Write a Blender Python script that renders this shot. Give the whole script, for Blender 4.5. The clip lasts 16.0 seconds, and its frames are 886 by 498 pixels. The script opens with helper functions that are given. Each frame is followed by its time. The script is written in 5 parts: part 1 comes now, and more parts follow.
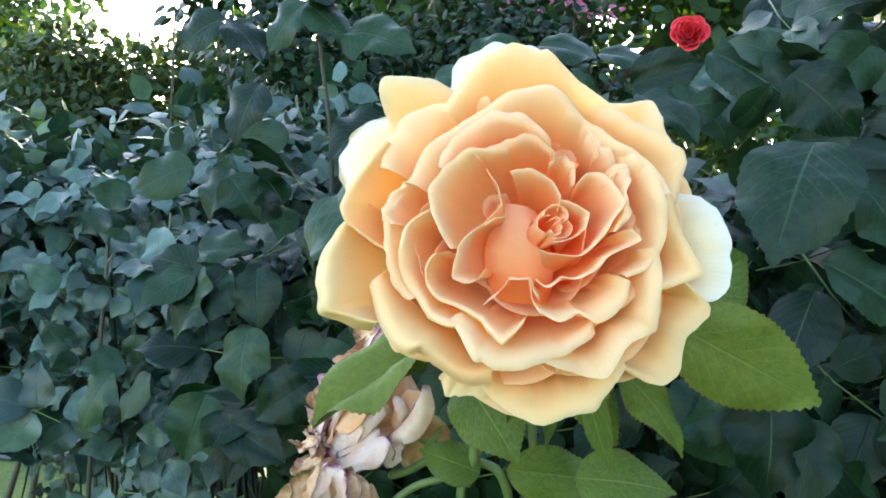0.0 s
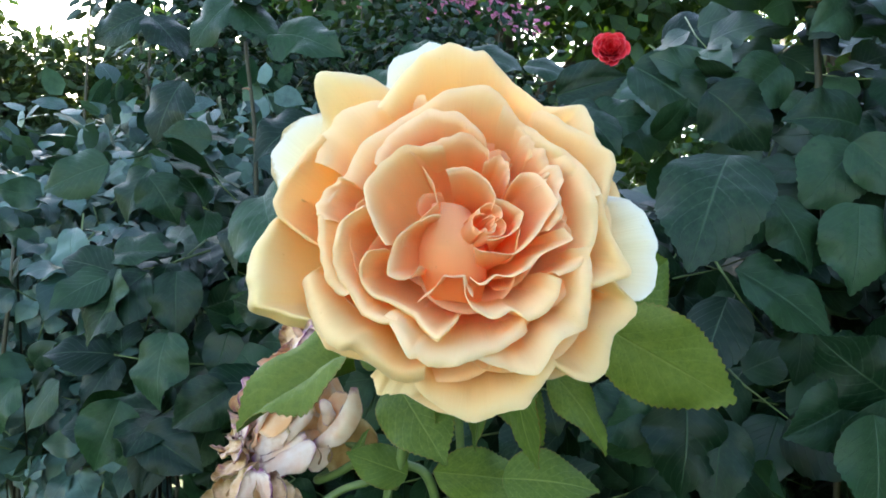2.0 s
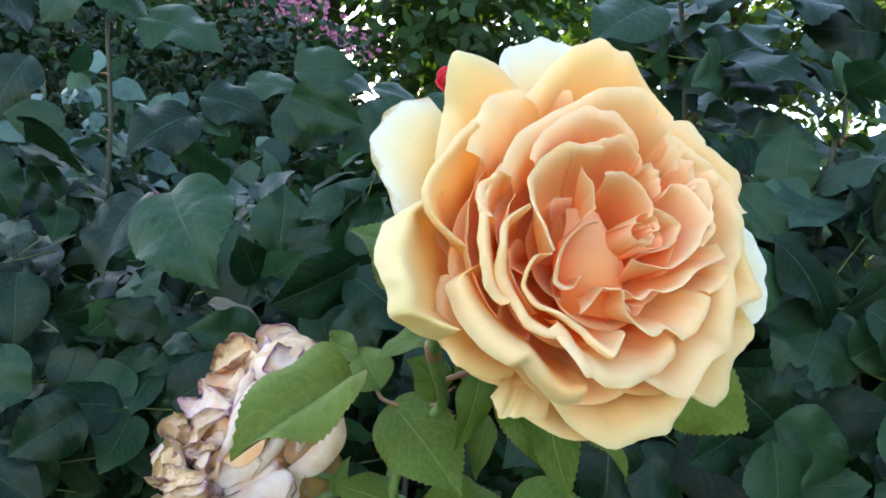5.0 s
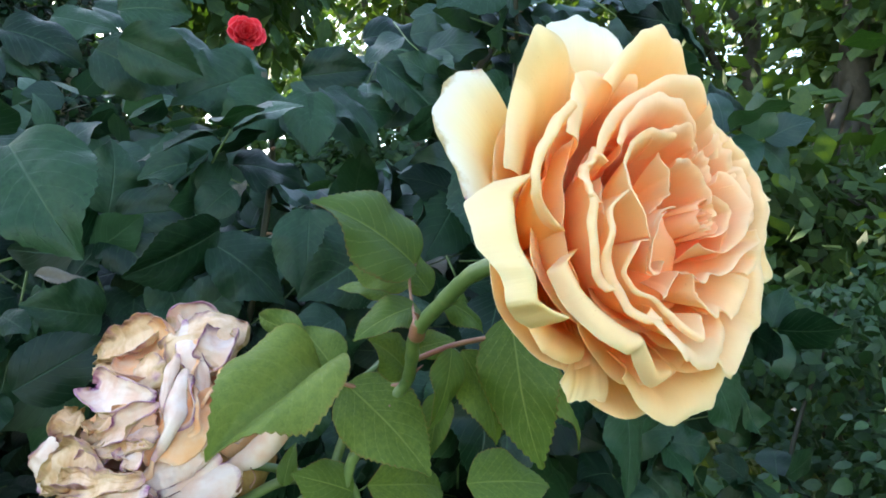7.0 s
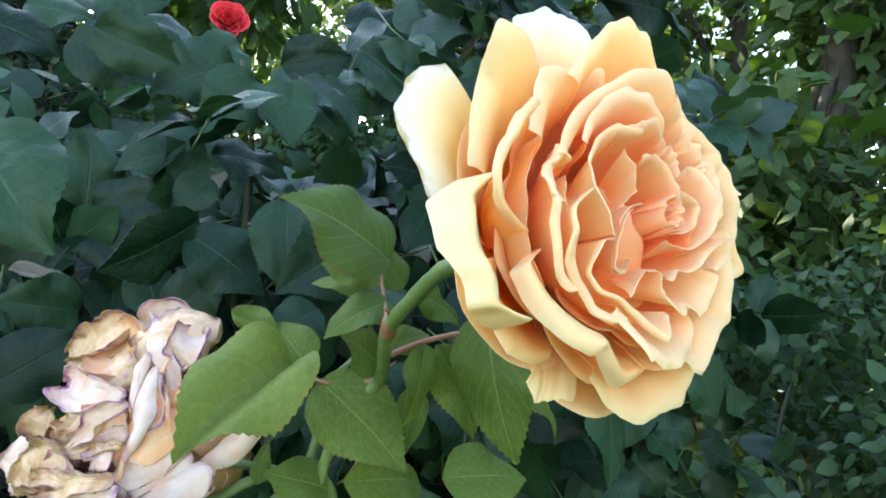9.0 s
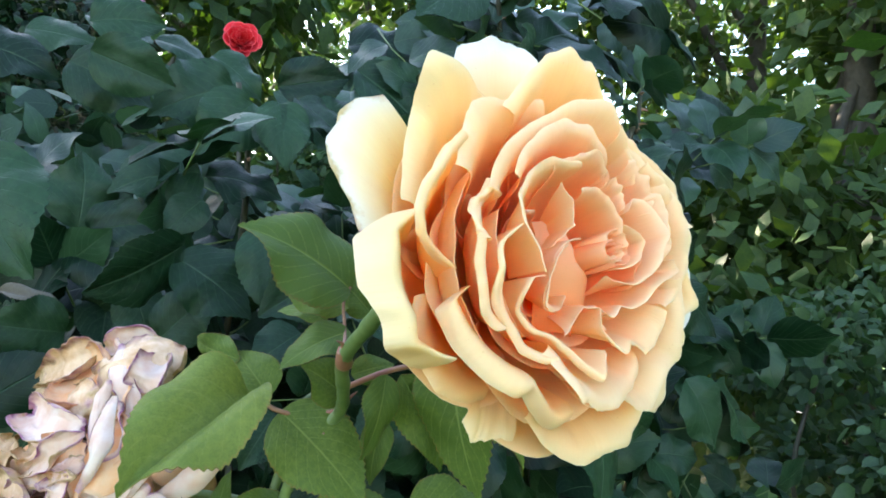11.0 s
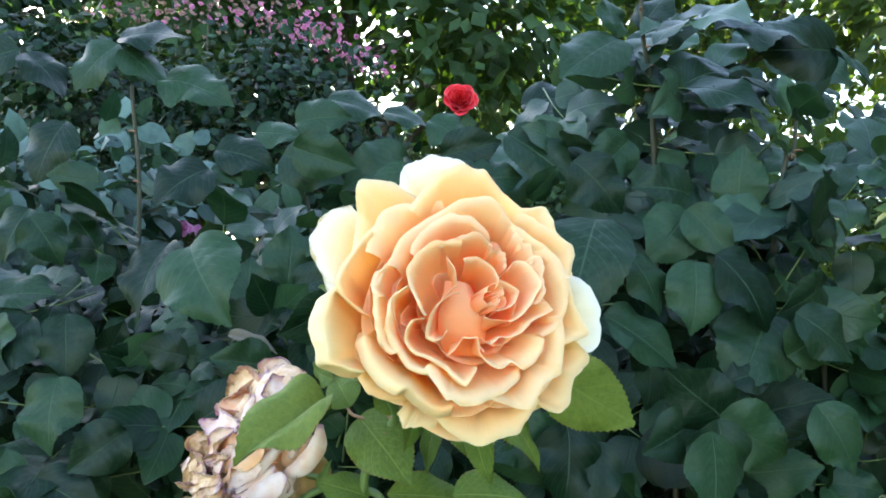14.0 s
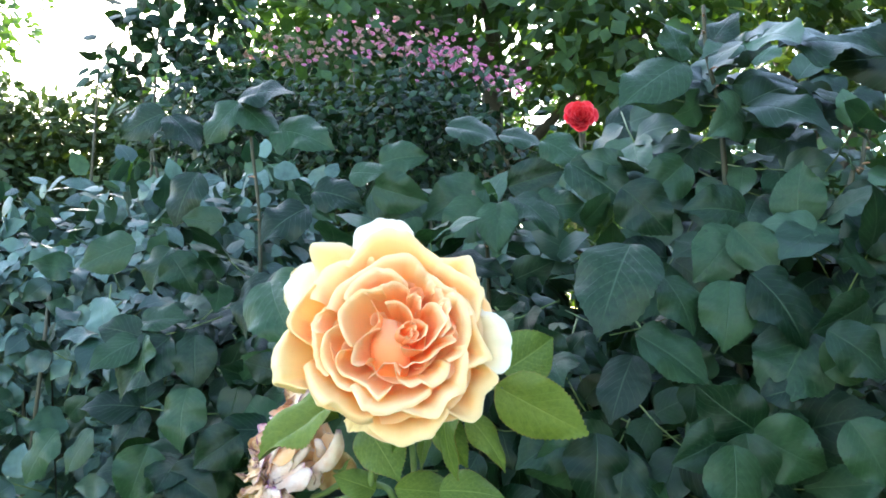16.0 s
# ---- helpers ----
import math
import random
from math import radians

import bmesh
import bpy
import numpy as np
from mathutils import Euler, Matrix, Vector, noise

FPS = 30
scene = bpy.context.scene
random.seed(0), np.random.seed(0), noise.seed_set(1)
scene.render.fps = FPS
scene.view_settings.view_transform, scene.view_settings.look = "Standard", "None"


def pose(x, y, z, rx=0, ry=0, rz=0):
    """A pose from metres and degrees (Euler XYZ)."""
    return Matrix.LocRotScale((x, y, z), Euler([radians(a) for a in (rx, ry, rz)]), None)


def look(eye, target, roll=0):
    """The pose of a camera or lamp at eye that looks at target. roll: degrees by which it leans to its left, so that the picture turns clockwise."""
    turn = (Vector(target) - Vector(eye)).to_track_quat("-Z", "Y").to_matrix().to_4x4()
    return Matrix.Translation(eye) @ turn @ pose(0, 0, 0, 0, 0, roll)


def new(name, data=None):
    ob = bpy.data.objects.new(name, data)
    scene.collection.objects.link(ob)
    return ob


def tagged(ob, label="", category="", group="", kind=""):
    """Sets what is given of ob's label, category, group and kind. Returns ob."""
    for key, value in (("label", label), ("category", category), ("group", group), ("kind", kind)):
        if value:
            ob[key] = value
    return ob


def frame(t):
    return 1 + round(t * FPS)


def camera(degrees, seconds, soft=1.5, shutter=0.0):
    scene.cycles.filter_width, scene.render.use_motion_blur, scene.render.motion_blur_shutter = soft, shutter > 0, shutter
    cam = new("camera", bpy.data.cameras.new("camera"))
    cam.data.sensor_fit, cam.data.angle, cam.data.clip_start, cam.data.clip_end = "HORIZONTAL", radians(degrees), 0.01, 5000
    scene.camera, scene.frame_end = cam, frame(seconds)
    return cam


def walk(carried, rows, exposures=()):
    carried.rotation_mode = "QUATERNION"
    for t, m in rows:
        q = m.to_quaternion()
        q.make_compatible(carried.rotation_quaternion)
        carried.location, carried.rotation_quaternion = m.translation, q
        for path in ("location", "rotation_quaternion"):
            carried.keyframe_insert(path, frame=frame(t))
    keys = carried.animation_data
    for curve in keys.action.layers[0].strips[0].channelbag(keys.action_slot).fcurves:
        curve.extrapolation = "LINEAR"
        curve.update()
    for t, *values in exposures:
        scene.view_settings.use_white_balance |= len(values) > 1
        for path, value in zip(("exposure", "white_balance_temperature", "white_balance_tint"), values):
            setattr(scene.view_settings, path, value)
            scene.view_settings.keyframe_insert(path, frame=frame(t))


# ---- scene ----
cam = camera(60.8, 16.0, 1.8)
PATH = [
    (0, (0.003, 0.01, 1.105), (-0.103, 2.007, 1.146), 0.3),
    (0.5, (0.001, 0.007, 1.105), (-0.045, 2.006, 1.148), 0.2),
    (1, (-0.003, 0.012, 1.104), (0.013, 2.012, 1.149), 0.1),
    (1.5, (-0.002, 0.016, 1.102), (0.05, 2.014, 1.164), 0.4),
    (2, (0.0, 0.01, 1.102), (0.096, 2.007, 1.167), 0.9),
    (2.5, (-0.009, 0.014, 1.102), (0.144, 2.007, 1.162), 1.4),
    (3, (-0.02, 0.017, 1.099), (0.169, 2.007, 1.162), 1.2),
    (3.5, (-0.03, 0.026, 1.099), (0.206, 2.011, 1.161), 1.6),
    (4, (-0.039, 0.026, 1.094), (0.239, 2.003, 1.204), 2.8),
    (6.3, (-0.141, 0.08, 1.095), (0.939, 1.76, 1.215), 3.5),
    (6.5, (-0.144, 0.079, 1.095), (0.962, 1.742, 1.207), 3.8),
    (7, (-0.147, 0.091, 1.096), (1.016, 1.716, 1.18), 3.2),
    (7.5, (-0.148, 0.1, 1.098), (1.0, 1.736, 1.163), 3.7),
    (8, (-0.151, 0.099, 1.1), (1.025, 1.716, 1.152), 4.2),
    (8.5, (-0.152, 0.096, 1.096), (1.06, 1.684, 1.169), 3.8),
    (9, (-0.14, 0.09, 1.1), (1.047, 1.699, 1.146), 2.7),
    (9.2, (-0.141, 0.094, 1.098), (1.075, 1.681, 1.154), 2.6),
    (11.3, (-0.12, 0.074, 1.106), (1.009, 1.723, 1.192), 2.5),
    (11.5, (-0.12, 0.068, 1.106), (0.99, 1.73, 1.181), 1.9),
    (12, (-0.121, 0.069, 1.102), (0.95, 1.755, 1.208), 2.4),
    (12.5, (-0.114, 0.061, 1.105), (0.895, 1.785, 1.219), 2.2),
    (13, (-0.108, 0.027, 1.105), (0.78, 1.815, 1.235), 2.2),
    (13.5, (-0.092, -0.013, 1.11), (0.616, 1.852, 1.249), 1.6),
    (14, (-0.07, -0.051, 1.112), (0.46, 1.871, 1.267), 0.8),
    (14.5, (-0.051, -0.072, 1.115), (0.376, 1.875, 1.276), 0.1),
    (15, (-0.018, -0.087, 1.116), (0.283, 1.882, 1.289), -0.5),
    (15.5, (0.006, -0.11, 1.121), (0.203, 1.872, 1.293), -0.4),
    (16, (0.019, -0.148, 1.123), (0.124, 1.842, 1.302), 0.0),
]
walk(cam, [(t, look(eye, target, roll)) for t, eye, target, roll in PATH], exposures=[(0.0, 3.07, 6800, 10), (1.0, 2.94, 6800, 10), (3.5, 2.9, 6800, 10), (7.0, 2.98, 6800, 10), (9.0, 3.12, 6800, 10), (12.5, 3.06, 6800, 10), (13.5, 3.1, 6800, 10), (14.5, 3.28, 6800, 10), (16.0, 3.48, 6800, 10)])
scene.cycles.max_bounces, scene.cycles.diffuse_bounces, scene.cycles.transmission_bounces = 28, 14, 14

# ---- light ----
SUN_HEADING, SUN_HEIGHT = -11.0, 20.0
world = bpy.data.worlds.new("sky")
scene.world = world
world.use_nodes = True
wt = world.node_tree
sky = wt.nodes.new("ShaderNodeTexSky")
sky.sky_type = "NISHITA"
sky.sun_disc = False
sky.sun_elevation = radians(SUN_HEIGHT)
sky.sun_rotation = radians(SUN_HEADING)
wt.links.new(sky.outputs[0], wt.nodes["Background"].inputs[0])
wt.nodes["Background"].inputs[1].default_value = 0.15
sun_data = bpy.data.lights.new("sun", "SUN")
sun_data.energy, sun_data.angle, sun_data.color = 4.0, radians(0.6), (1.0, 0.9, 0.75)
sun = new("sun", sun_data)
sun_to = Vector((math.sin(radians(SUN_HEADING)) * math.cos(radians(SUN_HEIGHT)), math.cos(radians(SUN_HEADING)) * math.cos(radians(SUN_HEIGHT)), math.sin(radians(SUN_HEIGHT))))
sun.matrix_world = look(sun_to * 40, (0, 0, 0))


# ---- materials ----
def material(name):
    m = bpy.data.materials.new(name)
    m.use_nodes = True
    t = m.node_tree
    return m, t, t.nodes["Principled BSDF"], t.nodes["Material Output"]


def node(t, kind, **values):
    n = t.nodes.new(kind)
    for key, value in values.items():
        n.inputs[key].default_value = value
    return n


def ramp(t, fac, stops):
    n = t.nodes.new("ShaderNodeValToRGB")
    while len(n.color_ramp.elements) < len(stops):
        n.color_ramp.elements.new(0.5)
    for e, (p, c) in zip(n.color_ramp.elements, stops):
        e.position, e.color = p, (*c, 1)
    t.links.new(fac, n.inputs[0])
    return n.outputs[0]


def mix(t, fac, a, b, blend="MIX"):
    n = t.nodes.new("ShaderNodeMix")
    n.data_type, n.blend_type = "RGBA", blend
    for sock, value in ((n.inputs[0], fac), (n.inputs[6], a), (n.inputs[7], b)):
        if isinstance(value, (int, float)):
            sock.default_value = value
        elif isinstance(value, tuple):
            sock.default_value = (*value, 1)
        else:
            t.links.new(value, sock)
    return n.outputs[2]


def arith(t, op, a, b=0.0, c=0.0):
    n = t.nodes.new("ShaderNodeMath")
    n.operation = op
    for sock, value in zip(n.inputs, (a, b, c)):
        if isinstance(value, (int, float)):
            sock.default_value = value
        else:
            t.links.new(value, sock)
    return n.outputs[0]


def fine(t, scale, detail=4.0, vector=None, rough=0.55):
    n = node(t, "ShaderNodeTexNoise", Scale=scale, Detail=detail, Roughness=rough)
    if vector is None:
        vector = t.nodes.new("ShaderNodeTexCoord").outputs["Object"]
    t.links.new(vector, n.inputs["Vector"])
    return n.outputs["Fac"]


def stretched(t, sx, sy):
    m = t.nodes.new("ShaderNodeMapping")
    m.inputs["Scale"].default_value = (sx, sy, 1)
    t.links.new(t.nodes.new("ShaderNodeUVMap").outputs[0], m.inputs["Vector"])
    return m.outputs[0]


def bump(t, bsdf, height, strength, distance):
    n = node(t, "ShaderNodeBump", Strength=strength, Distance=distance)
    t.links.new(height, n.inputs["Height"])
    t.links.new(n.outputs[0], bsdf.inputs["Normal"])
    return n.outputs[0]


def thin(t, bsdf, out, colour, share):
    """Lets part of the light through a petal or a leaf."""
    tr = t.nodes.new("ShaderNodeBsdfTranslucent")
    t.links.new(colour, tr.inputs["Color"])
    ms = t.nodes.new("ShaderNodeMixShader")
    ms.inputs[0].default_value = share
    t.links.new(bsdf.outputs[0], ms.inputs[1])
    t.links.new(tr.outputs[0], ms.inputs[2])
    t.links.new(ms.outputs[0], out.inputs["Surface"])


def petal_material(name, stops, share=0.40, wither=None):
    m, t, b, out = material(name)
    uv = t.nodes.new("ShaderNodeUVMap").outputs[0]
    sep = t.nodes.new("ShaderNodeSeparateXYZ")
    t.links.new(uv, sep.inputs[0])
    soft = fine(t, 45.0, 3.0)
    along = arith(t, "MULTIPLY_ADD", arith(t, "SUBTRACT", soft, 0.5), 0.22, sep.outputs[1])
    col = ramp(t, along, stops)
    veins = fine(t, 1.0, 2.0, stretched(t, 60.0, 2.2))
    col = mix(t, arith(t, "MULTIPLY", veins, 0.16), col, (0.95, 0.62, 0.36), "MULTIPLY")
    blot = ramp(t, fine(t, 700.0, 3.0), [(0.70, (0, 0, 0)), (0.76, (1, 1, 1))])
    col = mix(t, arith(t, "MULTIPLY", blot, 0.25), col, (0.55, 0.30, 0.10))
    if wither:
        edge = arith(t, "ADD", sep.outputs[1], arith(t, "MULTIPLY", arith(t, "SUBTRACT", fine(t, 130.0, 5.0), 0.5), 0.45))
        rim = ramp(t, edge, [(wither, (0, 0, 0)), (wither + 0.12, (1, 1, 1))])
        tone = ramp(t, fine(t, 90.0, 4.0), [(0.38, (0.50, 0.36, 0.17)), (0.50, (0.70, 0.56, 0.34)), (0.60, (0.40, 0.16, 0.26)), (0.68, (0.26, 0.10, 0.09))])
        col = mix(t, rim, col, tone)
    t.links.new(col, b.inputs["Base Color"])
    b.inputs["Roughness"].default_value = 0.55
    b.inputs["Specular IOR Level"].default_value = 0.15
    bump(t, b, arith(t, "ADD", arith(t, "MULTIPLY", veins, 0.6), soft), 0.28, 0.0012)
    thin(t, b, out, col, share)
    return m


APRICOT = petal_material("petal_apricot", [(0.0, (0.99, 0.47, 0.14)), (0.5, (0.99, 0.64, 0.33)), (0.8, (0.99, 0.77, 0.51)), (1.0, (0.98, 0.82, 0.60))], 0.52)
PEACH = petal_material("petal_peach", [(0.0, (0.99, 0.61, 0.20)), (0.5, (0.99, 0.74, 0.40)), (0.8, (0.99, 0.80, 0.52)), (1.0, (0.98, 0.84, 0.60))], 0.52)
HONEY = petal_material("petal_honey", [(0.0, (0.99, 0.61, 0.17)), (0.45, (0.99, 0.69, 0.30)), (0.78, (0.97, 0.75, 0.42)), (1.0, (0.95, 0.80, 0.55))], 0.46)
BUTTER = petal_material("petal_butter", [(0.0, (0.97, 0.66, 0.22)), (0.45, (0.95, 0.74, 0.37)), (0.78, (0.92, 0.76, 0.44)), (1.0, (0.89, 0.77, 0.52))], 0.42)
BLEACHED = petal_material("petal_bleached", [(0.0, (0.92, 0.60, 0.10)), (0.5, (0.92, 0.72, 0.30)), (0.75, (0.86, 0.78, 0.56)), (1.0, (0.80, 0.79, 0.77))], 0.3, 1.06)
BURNT = petal_material("petal_burnt", [(0.0, (0.92, 0.60, 0.10)), (0.5, (0.92, 0.72, 0.28)), (0.78, (0.86, 0.78, 0.54)), (1.0, (0.80, 0.79, 0.77))], 0.3, 0.94)
HEART = petal_material("petal_heart", [(0.0, (0.99, 0.42, 0.15)), (0.6, (0.99, 0.58, 0.31)), (1.0, (0.99, 0.74, 0.50))], 0.6)
SALMON = petal_material("petal_salmon", [(0.0, (0.99, 0.44, 0.16)), (0.5, (0.99, 0.56, 0.28)), (1.0, (0.99, 0.70, 0.46))], 0.5)


def strip_material(name, mid, pale, dry, marks, width, share=0.2):
    """A withered petal: pale with blotches, its edges dried to darker colours."""
    m, t, b, out = material(name)
    uv = t.nodes.new("ShaderNodeUVMap").outputs[0]
    sep = t.nodes.new("ShaderNodeSeparateXYZ")
    t.links.new(uv, sep.inputs[0])
    soft = fine(t, 110.0, 4.0)
    col = ramp(t, soft, [(0.35, mid), (0.62, pale)])
    veins = fine(t, 1.0, 3.0, stretched(t, 34.0, 3.0))
    col = mix(t, arith(t, "MULTIPLY", veins, 0.2), col, dry, "MULTIPLY")
    side = arith(t, "MAXIMUM", arith(t, "ABSOLUTE", arith(t, "SUBTRACT", sep.outputs[0], 0.5)), arith(t, "ABSOLUTE", arith(t, "SUBTRACT", sep.outputs[1], 0.5)))
    edge = arith(t, "ADD", side, arith(t, "MULTIPLY", arith(t, "SUBTRACT", fine(t, 150.0, 4.0), 0.5), width * 3.3))
    rim = ramp(t, edge, [(0.5 - width, (0, 0, 0)), (0.5, (1, 1, 1))])
    tone = ramp(t, fine(t, 70.0, 3.0), marks)
    col = mix(t, rim, col, tone)
    spots = ramp(t, fine(t, 420.0, 3.0), [(0.72, (0, 0, 0)), (0.77, (0.15, 0.15, 0.15))])
    col = mix(t, spots, col, (0.36, 0.17, 0.10))
    t.links.new(col, b.inputs["Base Color"])
    b.inputs["Roughness"].default_value = 0.6
    b.inputs["Specular IOR Level"].default_value = 0.2
    bump(t, b, arith(t, "ADD", arith(t, "MULTIPLY", veins, 0.5), soft), 0.3, 0.001)
    thin(t, b, out, col, share)
    return m


CREAM = strip_material("petal_cream", (0.76, 0.50, 0.38), (0.82, 0.66, 0.58), (0.88, 0.66, 0.60), [(0.40, (0.46, 0.30, 0.15)), (0.47, (0.60, 0.34, 0.40)), (0.55, (0.30, 0.09, 0.21)), (0.64, (0.14, 0.05, 0.06))], 0.11)
STRAW = strip_material("petal_straw", (0.60, 0.34, 0.17), (0.82, 0.59, 0.42), (0.72, 0.46, 0.22), [(0.40, (0.30, 0.17, 0.06)), (0.50, (0.50, 0.33, 0.17)), (0.58, (0.40, 0.20, 0.22)), (0.66, (0.16, 0.07, 0.04))], 0.18, 0.15)
FLESH = strip_material("petal_flesh", (0.85, 0.42, 0.19), (0.86, 0.57, 0.36), (0.92, 0.52, 0.28), [(0.45, (0.70, 0.44, 0.28)), (0.58, (0.48, 0.22, 0.18))], 0.04)
BROWNED = strip_material("petal_browned", (0.32, 0.17, 0.05), (0.50, 0.31, 0.11), (0.60, 0.36, 0.16), [(0.42, (0.28, 0.16, 0.06)), (0.56, (0.50, 0.37, 0.18))], 0.12, 0.12)
CRIMSON = petal_material("petal_crimson", [(0.0, (0.6, 0.008, 0.02)), (0.6, (0.92, 0.06, 0.10)), (1.0, (0.95, 0.20, 0.24))], 0.38)
FADED = petal_material("petal_faded", [(0.0, (0.30, 0.17, 0.15)), (1.0, (0.46, 0.31, 0.28))], 0.3)
PINK = petal_material("petal_pink", [(0.0, (0.50, 0.12, 0.28)), (0.6, (0.66, 0.24, 0.44)), (1.0, (0.74, 0.40, 0.56))], 0.3)


def leaf_material(name, dark, light, vein, rough, share, spread=0.35, glow=(1.6, 1.8, 0.5), edge=None, shine=0.4):
    m, t, b, out = material(name)
    uv = t.nodes.new("ShaderNodeUVMap").outputs[0]
    sep = t.nodes.new("ShaderNodeSeparateXYZ")
    t.links.new(uv, sep.inputs[0])
    side = arith(t, "ABSOLUTE", arith(t, "SUBTRACT", sep.outputs[0], 0.5))
    # side veins leave the midrib at a slant
    slant = arith(t, "SUBTRACT", sep.outputs[1], arith(t, "MULTIPLY", side, 0.75))
    wave = arith(t, "ABSOLUTE", arith(t, "SINE", arith(t, "MULTIPLY", arith(t, "ADD", slant, arith(t, "MULTIPLY", fine(t, 60.0), 0.05)), 26.0)))
    lateral = ramp(t, wave, [(0.0, (1, 1, 1)), (0.16, (0, 0, 0))])
    mid = ramp(t, side, [(0.0, (1, 1, 1)), (0.02, (0, 0, 0))])
    info = t.nodes.new("ShaderNodeObjectInfo").outputs["Random"]
    isle = t.nodes.new("ShaderNodeNewGeometry").outputs["Random Per Island"]
    any_ = arith(t, "FRACT", arith(t, "ADD", info, isle))
    mottle = fine(t, 90.0, 5.0)
    patch = fine(t, 22.0, 3.0)
    blend = arith(t, "ADD", arith(t, "MULTIPLY", mottle, 0.5), arith(t, "MULTIPLY", patch, 0.5))
    tone = arith(t, "ADD", arith(t, "MULTIPLY", any_, spread * 2), arith(t, "MULTIPLY_ADD", arith(t, "SUBTRACT", blend, 0.5), 1.9, 0.45))
    col = mix(t, arith(t, "SUBTRACT", tone, 0.4 + spread * 0.5), dark, light)
    veins = arith(t, "MAXIMUM", arith(t, "MULTIPLY", lateral, 0.32), arith(t, "MULTIPLY", mid, 0.6))
    col = mix(t, veins, col, vein)
    if edge:
        rim = arith(t, "ADD", side, arith(t, "MULTIPLY", fine(t, 160.0), 0.16))
        col = mix(t, ramp(t, rim, [(0.562, (0, 0, 0)), (0.595, (0.7, 0.7, 0.7))]), col, edge)
    t.links.new(col, b.inputs["Base Color"])
    t.links.new(arith(t, "MULTIPLY_ADD", mottle, 0.25, rough - 0.12), b.inputs["Roughness"])
    b.inputs["Specular IOR Level"].default_value = shine
    relief = arith(t, "SUBTRACT", arith(t, "MULTIPLY", mottle, 0.5), arith(t, "MAXIMUM", arith(t, "MULTIPLY", lateral, 0.5), mid))
    bump(t, b, relief, 0.45, 0.0012)
    thin(t, b, out, mix(t, 1.0, col, glow, "MULTIPLY"), share)
    return m


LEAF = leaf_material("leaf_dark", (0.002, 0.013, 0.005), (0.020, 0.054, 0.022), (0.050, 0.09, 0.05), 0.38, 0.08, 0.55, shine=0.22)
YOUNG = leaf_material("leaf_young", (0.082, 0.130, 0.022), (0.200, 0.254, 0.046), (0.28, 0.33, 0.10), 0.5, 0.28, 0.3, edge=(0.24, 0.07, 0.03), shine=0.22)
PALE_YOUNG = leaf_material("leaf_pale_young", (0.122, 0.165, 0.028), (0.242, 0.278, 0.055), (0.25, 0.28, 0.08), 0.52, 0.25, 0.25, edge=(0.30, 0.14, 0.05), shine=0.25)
# lighter copy of the hedge leaf, skylight on upper leaves put into its colour
LIT_LEAF = leaf_material("leaf_lit", (0.010, 0.032, 0.018), (0.045, 0.095, 0.050), (0.06, 0.10, 0.06), 0.36, 0.16, 0.5)
# brighter and bluer: the sky's sheen on the left leaves is in the colour
BUSH_LIT = leaf_material("leaf_bush_lit", (0.010, 0.036, 0.026), (0.085, 0.155, 0.130), (0.06, 0.10, 0.06), 0.38, 0.14, 0.6, shine=0.5)
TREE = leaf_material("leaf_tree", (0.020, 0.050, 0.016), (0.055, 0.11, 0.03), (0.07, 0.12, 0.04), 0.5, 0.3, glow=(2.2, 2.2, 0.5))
OLIVE = leaf_material("leaf_olive", (0.018, 0.040, 0.013), (0.060, 0.090, 0.028), (0.07, 0.10, 0.035), 0.5, 0.24, glow=(1.9, 1.8, 0.5))
GARDEN = leaf_material("leaf_garden", (0.02, 0.055, 0.018), (0.07, 0.13, 0.04), (0.07, 0.12, 0.05), 0.5, 0.2)
# lighter copy of the tree leaf: sunlight is put into its base colour
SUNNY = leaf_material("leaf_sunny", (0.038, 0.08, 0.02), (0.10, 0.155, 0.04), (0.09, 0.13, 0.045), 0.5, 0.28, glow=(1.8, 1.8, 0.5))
DEADLEAF = leaf_material("leaf_dead", (0.15, 0.12, 0.09), (0.23, 0.20, 0.16), (0.22, 0.16, 0.10), 0.7, 0.1)


def plain_material(name, a, b_, scale, rough, relief=0.3, deep=0.002):
    m, t, b, out = material(name)
    n = fine(t, scale, 6.0)
    w = fine(t, scale * 0.12, 3.0)
    col = ramp(t, arith(t, "ADD", arith(t, "MULTIPLY", n, 0.6), arith(t, "MULTIPLY", w, 0.4)), [(0.32, a), (0.68, b_)])
    t.links.new(col, b.inputs["Base Color"])
    b.inputs["Roughness"].default_value = rough
    bump(t, b, n, relief, deep)
    return m


STEM = plain_material("stem_green", (0.07, 0.115, 0.03), (0.15, 0.20, 0.06), 160.0, 0.5, 0.2, 0.0006)
REDSTEM = plain_material("stem_red", (0.22, 0.07, 0.05), (0.30, 0.16, 0.08), 200.0, 0.5, 0.2, 0.0005)
CANE = plain_material("cane_green_brown", (0.022, 0.028, 0.012), (0.06, 0.045, 0.026), 60.0, 0.65, 0.4, 0.001)
BARK = plain_material("bark", (0.045, 0.035, 0.026), (0.11, 0.09, 0.07), 14.0, 0.9, 0.8, 0.02)
THORN = plain_material("thorn_red_brown", (0.25, 0.10, 0.06), (0.36, 0.20, 0.12), 300.0, 0.5)
SOIL = plain_material("soil", (0.035, 0.026, 0.018), (0.085, 0.065, 0.045), 18.0, 0.95, 0.8, 0.02)
LAWN = plain_material("lawn_green", (0.05, 0.10, 0.018), (0.12, 0.19, 0.03), 30.0, 0.85, 0.8, 0.02)
